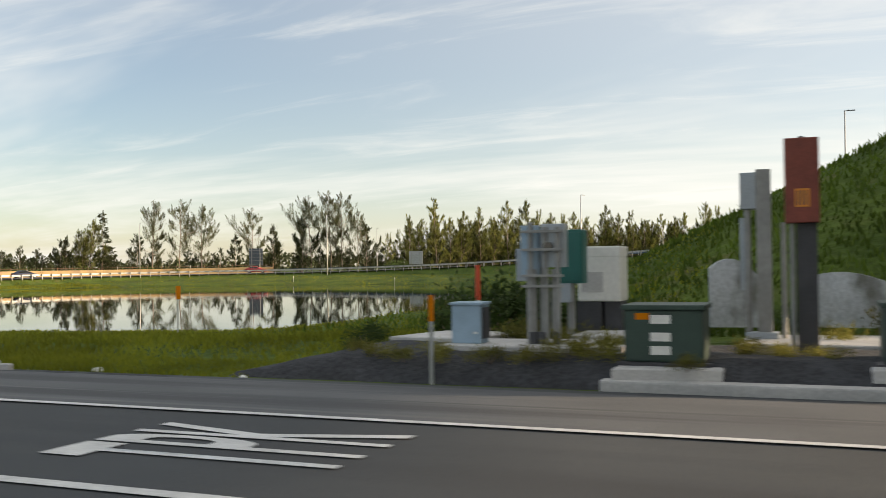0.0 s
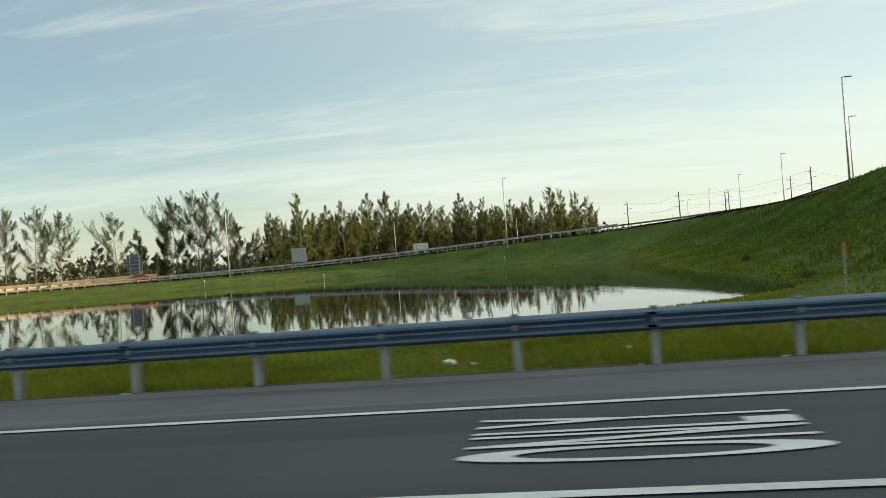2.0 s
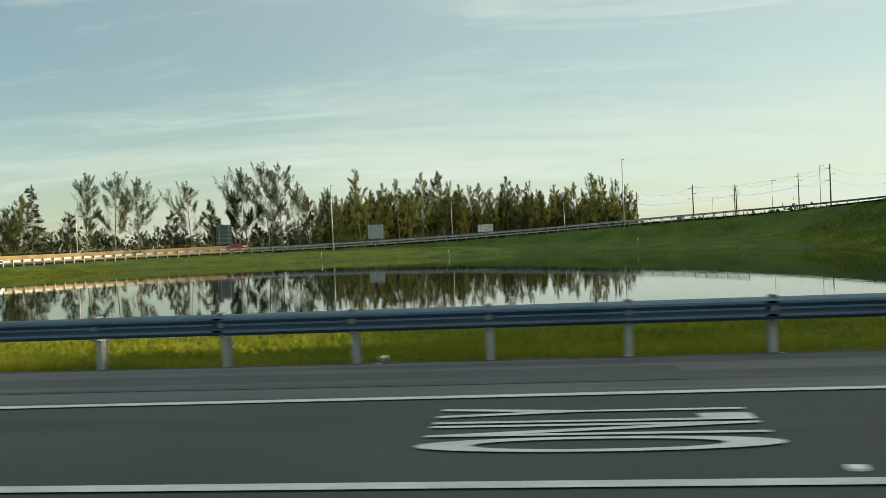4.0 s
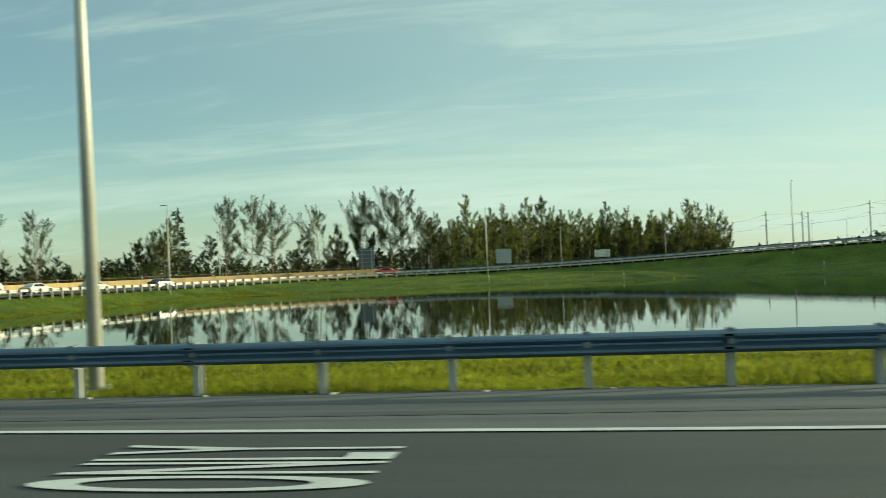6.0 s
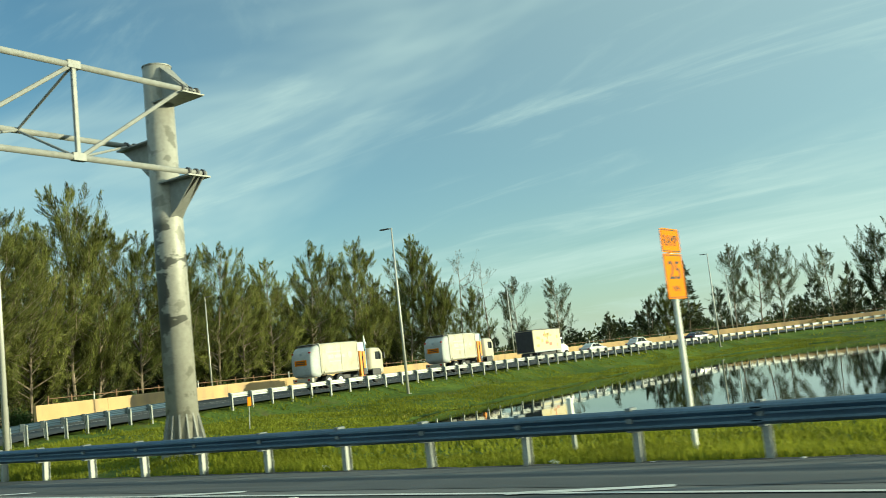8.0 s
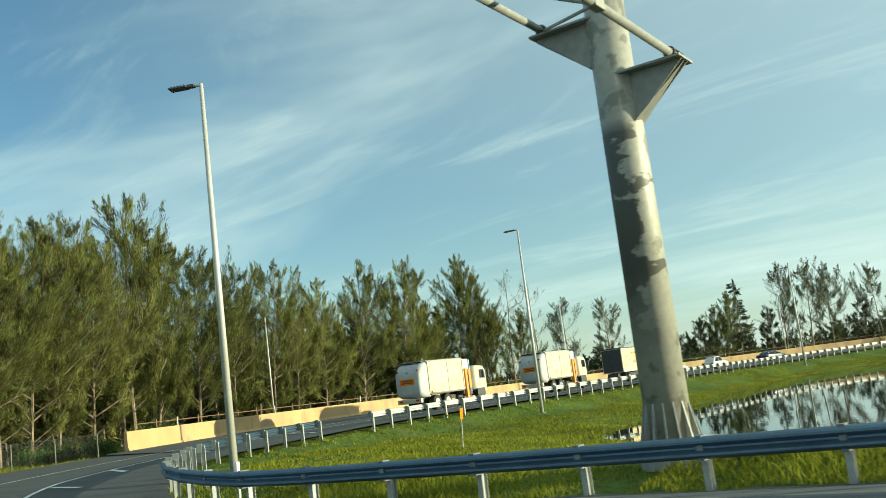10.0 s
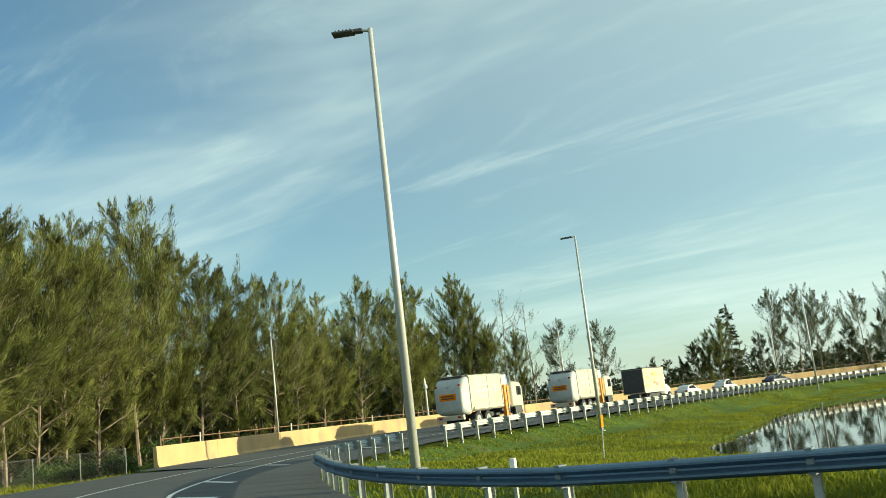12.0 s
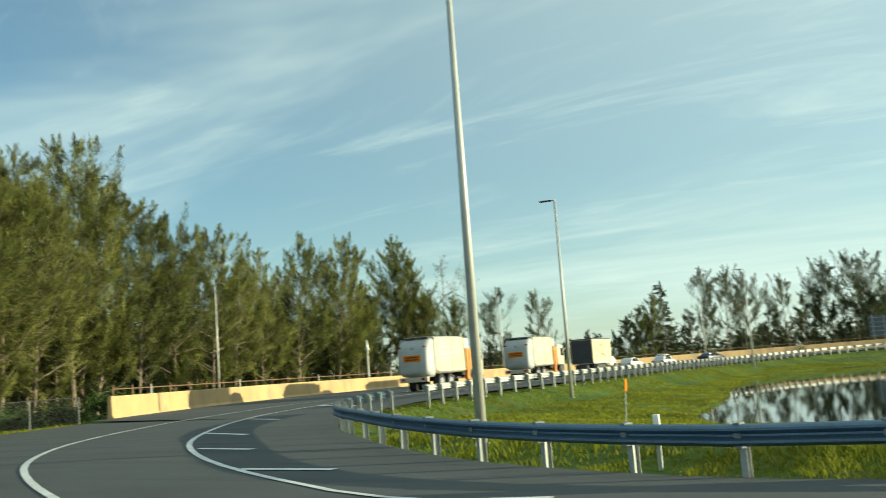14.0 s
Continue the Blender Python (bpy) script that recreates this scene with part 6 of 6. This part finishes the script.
back_sign(-77.0, 216.5, 5.2, 3.6, 3.3, 5, "grey ribbed back of a highway sign", M_SIGNBACK)
back_sign(-101.2, 180.5, 5.9, 3.1, 3.9, 20, "dark ribbed back of a highway sign by the barrier", M_DARKSIGN)

for x, y, top, turn in ((-98.8, 239.4, 12.4, -40), (-65.4, 279.2, 12.3, -40), (-30.9, 328.0, 12.1, -40), (-153.7, 133.4, 12.5, -20)):
    gz = float(ground_z(np.array([x]), np.array([y]))[0])
    street_lamp(x, y, gz, top - gz, turn, "street lamp pole on the road behind the barrier")
for x, y, top in ((19.0, 104.6, 17.1), (31.3, 146.3, 17.3), (30.8, 191.0, 16.0), (29.9, 234.5, 15.1), (28.9, 279.5, 14.1), (28.0, 325, 13.2), (27.5, 372, 12.6)):
    gz = float(ground_z(np.array([x]), np.array([y]))[0])
    street_lamp(x, y, gz, top - gz, 0, "tall thin street lamp along the raised highway")


def utility_pole(x, y, top):
    t = thing("power_pole", "tall dark power pole far beyond the highway", "power pole", "power poles", at=pose(x, y, -0.3))
    part("mast", quick(rod, (0, 0, 0), (0, 0, top + 0.3), 0.55, 0.3, 8), M_DARK, t)
    for k, z in enumerate((top - 2.5, top - 6.0, top - 9.5)):
        part("crossarm", quick(rod, (0, 0, z), (3.2 if k % 2 else -3.2, 0, z + 0.6), 0.14, 0.1, 6), M_DARK, t)


POLES = [(126.9, 562.5, 35.0), (159.0, 757.6, 40.4), (60.0, 640.0, 30.0), (98.0, 690.0, 30.0), (118.0, 800.0, 36.0), (30.0, 720.0, 30.0), (186.0, 640.0, 34.0)]
for x, y, top in POLES:
    utility_pole(x, y, top)
bm = bmesh.new()
for a, b in ((0, 1), (0, 2), (1, 4), (2, 5), (0, 6), (4, 5)):
    (x0, y0, t0), (x1, y1, t1) = POLES[a], POLES[b]
    for dz in (2.0, 9.0):
        last = None
        for k in range(9):
            u = k / 8
            p = Vector((x0 + (x1 - x0) * u, y0 + (y1 - y0) * u, (t0 - dz) * (1 - u) + (t1 - dz) * u - 3.0 * 4 * u * (1 - u)))
            if last is not None:
                rod(bm, last, p, 0.05, 0.05, 3)
            last = p
tagged(part("power_line", bm, M_DARK), "thin power cables strung between distant poles", "power cable", kind="stuff")

# white shrine-like post behind the barrier
t = thing("pillar", "slim white pillar with a round cap behind the barrier", "pillar", at=pose(-159.3, 101.7, 0.0))
part("shaft", quick(rod, (0, 0, -0.2), (0, 0, 4.9), 0.16, 0.13, 12), M_CONC, t)
part("cap", quick(rod, (0, 0, 4.9), (0, 0, 5.3), 0.32, 0.24, 12), M_CONC, t)
part("finial", quick(rod, (0, 0, 5.3), (0, 0, 6.2), 0.20, 0.05, 10), M_WHITE, t)

# ---------------------------------------------------------------- fences
M_FENCEPOST = mat("weathered_fence_post", (0.20, 0.20, 0.19), 0.7, metal=0.2, spread=0.15)
fen = thing("chain_link_fence", "chain-link fence on slim posts before the wood", "fence", kind="structure")
FEN = catmull([(-141.0, 38.2), (-143.5, 33), (-143.8, 26), (-142, 16), (-137, 5), (-130, -4)], 2.6)
for p in FEN:
    z = float(ground_z(np.array([p[0]]), np.array([p[1]]))[0])
    put_m = quick(rod, (p[0], p[1], z - 0.2), (p[0], p[1], z + 1.75), 0.035, 0.035, 8)
    part("post", put_m, M_FENCEPOST, fen)
fv, ff = [], []
for a, b in zip(FEN[:-1], FEN[1:]):
    za, zb = (float(ground_z(np.array([q[0]]), np.array([q[1]]))[0]) for q in (a, b))
    n = 14
    for k in range(n):
        for s in (0, 1):
            u0, u1 = k / n, (k + 1) / n
            for j in range(8):
                lo, hi = 0.08 + 1.6 * j / 8, 0.08 + 1.6 * (j + 1) / 8
                h0, h1 = (lo, hi) if s else (hi, lo)
                p0 = np.array([a[0] + (b[0] - a[0]) * u0, a[1] + (b[1] - a[1]) * u0, za + (zb - za) * u0 + h0])
                p1 = np.array([a[0] + (b[0] - a[0]) * u1, a[1] + (b[1] - a[1]) * u1, za + (zb - za) * u1 + h1])
                w = np.array([0, 0, 0.005])
                o = len(fv)
                fv.extend([p0 - w, p1 - w, p1 + w, p0 + w])
                ff.append((o, o + 1, o + 2, o + 3))
put("wire_mesh", mesh_of("wire_mesh", fv, ff, M_DARK), fen)
for h in (1.7,):
    last = None
    for p in FEN:
        z = float(ground_z(np.array([p[0]]), np.array([p[1]]))[0])
        q = Vector((p[0], p[1], z + h))
        if last is not None:
            part("top_rail", quick(rod, last, q, 0.022, 0.022, 6), M_DARK, fen)
        last = q

rail2 = thing("rail_fence", "rusty rail fence showing above the beige barrier", "fence", kind="structure")
last = None
nro = normals2(OUTER)
for k in range(2, wall_end + 1):
    p = OUTER[k]
    x, y = p[0] + nro[k][0] * 1.2, p[1] + nro[k][1] * 1.2
    part("post", quick(box, x - 0.05, x + 0.05, y - 0.05, y + 0.05, p[2] - 0.3, p[2] + 1.95, 0.006), M_GALV_POST if k % 5 == 4 else M_RUSTRAIL, rail2)
    q = Vector((x, y, p[2] + 1.72))
    if last is not None:
        part("rail", quick(rod, last, q, 0.04, 0.04, 6), M_RUSTRAIL, rail2)
        part("rail", quick(rod, last - Vector((0, 0, 0.45)), q - Vector((0, 0, 0.45)), 0.03, 0.03, 6), M_RUSTRAIL, rail2)
    last = q

# ---------------------------------------------------------------- bushes and weeds


def bush_mesh(seed, leaves, material, reach=1.0):
    r = np.random.RandomState(seed)
    V, F = [], []
    lobes = r.normal(size=(9, 3)) * np.array([0.42, 0.42, 0.22]) + np.array([0, 0, 0.45])
    for k in range(leaves):
        c = lobes[r.randint(9)] + r.normal(size=3) * 0.20
        c[2] = abs(c[2])
        d = r.normal(size=3)
        d[2] = abs(d[2]) + 0.4
        d /= np.linalg.norm(d)
        s = np.cross(d, r.normal(size=3))
        s /= np.linalg.norm(s) + 1e-9
        l, w = r.uniform(0.06, 0.16) * reach, r.uniform(0.018, 0.04) / reach
        o = len(V)
        V.extend([c, c + d * l * 0.5 + s * w, c + d * l, c + d * l * 0.5 - s * w])
        F.append((o, o + 1, o + 2, o + 3))
    return mesh_of("leaves", V, F, material)


M_WEED = leaf_mat("dry_weeds", (0.16, 0.17, 0.045), 0.5, 0.35)
BUSH = [bush_mesh(50 + k, 1500, M_BUSH) for k in range(3)]
WEED = [bush_mesh(60 + k, 1300, M_WEED, 1.7) for k in range(2)]


def stem_mesh():
    bm = bmesh.new()
    for k in range(6):
        a = k * 1.05
        rod(bm, (0, 0, -0.1), (0.35 * math.cos(a), 0.35 * math.sin(a), 0.55), 0.02, 0.008, 5)
    me = bpy.data.meshes.new("stems")
    bm.to_mesh(me)
    bm.free()
    me.materials.append(M_BARK)
    return me


STEMS = stem_mesh()
brng = np.random.RandomState(9)


def bush(x, y, s, kind=0, sink=0.0):
    z = float(ground_z(np.array([x]), np.array([y]))[0])
    if 5.6 < x < 18 and 13.4 < y < 18:
        z = max(z, 0.10 if y < 17.2 else 0.0)
    t = thing("bush", "low leafy green bush on the bank" if kind == 0 else "dry yellowish weeds by the pavement", "bush", "bushes",
              at=pose(x, y, z - 0.05 - sink, 0, 0, brng.uniform(0, 360)) @ Matrix.Diagonal((s, s, s * brng.uniform(0.7, 1.0), 1)))
    put("leaves", (BUSH if kind == 0 else WEED)[brng.randint(3 if kind == 0 else 2)], t)
    put("stems", STEMS, t)


for x, y, s, k in ((8.2, 20.4, 1.5, 0), (9.2, 21.2, 1.6, 0), (10.0, 20.6, 1.3, 0), (7.4, 21.4, 1.2, 0), (7.0, 20.8, 0.7, 0), (6.2, 18.0, 0.55, 0), (9.6, 17.6, 0.5, 1), (10.2, 17.5, 0.5, 1), (8.3, 14.0, 0.26, 1), (8.9, 13.7, 0.24, 1), (9.5, 13.75, 0.30, 1),
                   (10.3, 13.85, 0.34, 1), (10.9, 13.8, 0.26, 1), (11.5, 14.1, 0.40, 1), (11.85, 14.3, 0.48, 1), (12.0, 15.4, 0.45, 1), (13.3, 13.45, 0.24, 1), (14.0, 15.2, 0.36, 1), (14.5, 15.0, 0.32, 1), (15.1, 14.9, 0.30, 1), (15.4, 18.0, 0.6, 1), (7.7, 14.5, 0.30, 1), (16.6, 19.6, 1.0, 1),
                   (12.4, 22.8, 0.8, 0), (15.0, 23.5, 0.8, 0), (17.5, 21.8, 0.9, 1), (12.2, 49.0, 0.6, 0), (16.0, 50.0, 0.6, 0), (18.5, 49.0, 0.7, 0), (18.5, 60, 1.0, 0), (19.0, 68, 0.8, 0),
                   (1.5, 51, 0.5, 0), (-0.5, 46, 0.5, 0), (2.5, 74, 0.6, 0), (-84.0, 222, 3.5, 0), (-88, 226, 3, 0)):
    bush(x, y, s, k)
# the low scrub behind the barrier
for k in range(70):
    u = brng.uniform(0, 1)
    p = OUTER[int(u * wall_end)]
    q = nro[int(u * wall_end)]
    d = brng.uniform(2.5, 9)
    bush(p[0] + q[0] * d, p[1] + q[1] * d, brng.uniform(1.0, 2.4), 0)

# ---------------------------------------------------------------- grass


def grass(x0, x1, y0, y1, count, h0, h1, width, seed, keep, label, material=None):
    """Upright bent blades, one mesh; keep: which places carry grass."""
    r = np.random.RandomState(seed)
    x, y = r.uniform(x0, x1, count), r.uniform(y0, y1, count)
    k = keep(x, y)
    x, y = x[k], y[k]
    z = ground_z(x, y) - 0.02
    n = len(x)
    a = r.uniform(0, 2 * np.pi, n)
    h = r.uniform(h0, h1, n) * (0.75 + 0.25 * np.sin(x * 0.7 + 2 * np.sin(y * 0.5)))
    w = width * r.uniform(0.6, 1.3, n)
    lean = r.normal(size=(n, 2)) * 0.35 * h[:, None]
    p = np.stack([x, y, z], 1)
    s = np.stack([np.cos(a) * w, np.sin(a) * w, 0 * a], 1)
    tip = p + np.stack([lean[:, 0], lean[:, 1], h], 1)
    mid = p * 0.45 + tip * 0.55 + np.stack([-lean[:, 0] * 0.2, -lean[:, 1] * 0.2, 0.06 * h], 1)
    V = np.stack([p - s, p + s, mid + s * 0.7, mid - s * 0.7, tip], 1).reshape(-1, 3)
    me = bpy.data.meshes.new("grass")
    base = np.arange(n) * 5
    F = []
    for o in base.tolist():
        F.append((o, o + 1, o + 2, o + 3))
        F.append((o + 3, o + 2, o + 4))
    me.from_pydata(V.tolist(), [], F)
    me.materials.append(material or M_BLADE)
    me.update()
    tagged(put("grass", me), label, "grass", kind="stuff")


def dry(x, y):
    return ~inside(SHORE, x, y) & ~inside(MAIN_POLY, x, y) & ~inside(RAMP_POLY, x, y)


def not_soil(x, y):
    return dry(x, y) & ~((x > 6.2) & (x < 18) & (y < 20))


grass(-112, 6.5, 13.05, 15.2, 90000, 0.10, 0.26, 0.012, 1, not_soil, "green verge grass behind the guardrail")
grass(-114, 12, 15.0, 24, 60000, 0.14, 0.32, 0.028, 2, not_soil, "green grass falling to the pond")
grass(-116, 12, 24, 50, 70000, 0.08, 0.20, 0.040, 3, not_soil, "green grass on the near pond bank")
grass(-121, -98, 28, 134, 90000, 0.09, 0.24, 0.036, 4, dry, "yellow-green grass on the bank below the ramp")
grass(-112, 14, 114, 172, 26000, 0.06, 0.16, 0.09, 5, dry, "green grass on the far bank")
grass(-2, 24, 22, 140, 70000, 0.15, 0.42, 0.05, 6, lambda x, y: not_soil(x, y) & (np.random.RandomState(61).uniform(0, 11, x.shape) < x + 2), "rough green grass on the highway embankment, darkened for the slope's shade", M_BLADE_SHADE)
grass(-4, 9, 40, 140, 22000, 0.12, 0.30, 0.05, 9, dry, "green grass at the foot of the highway embankment")
grass(-150, -134, -4, 38, 12000, 0.15, 0.4, 0.05, 7, dry, "grass strip before the fence")
# reeds along the water's edge
def rim(x, y):
    d, _ = dist_to(SHORE, x, y)
    return dry(x, y) & (d < 1.6)


grass(-113, 2, 32, 136, 60000, 0.06, 0.24, 0.035, 8, rim, "brownish weeds along the water's edge", M_WEED)

# ---------------------------------------------------------------- far woods on the horizon
r = np.random.RandomState(77)
V, F = [], []
for k in range(16000):
    az = radians(r.uniform(-115, 20))
    d = r.uniform(430, 900)
    top = 9 + 4 * math.sin(az * 23) + 3 * math.sin(az * 61 + 1.0)
    x, y = -60 + d * math.sin(az), 60 + d * math.cos(az)
    z = r.uniform(0, max(4, top)) * r.uniform(0.6, 1.0)
    w, h = r.uniform(0.6, 1.8), r.uniform(0.8, 2.6)
    a = r.uniform(0, math.pi)
    o = len(V)
    V.extend([(x - w * math.cos(a), y - w * math.sin(a), z - 0.3), (x + w * math.cos(a), y + w * math.sin(a), z), (x + r.uniform(-0.5, 0.5), y, z + h)])
    F.append((o, o + 1, o + 2))
tagged(put("far_woods", mesh_of("far_woods", V, F, M_NEEDLE_D)), "dark green line of woods on the horizon", "woods", kind="stuff")
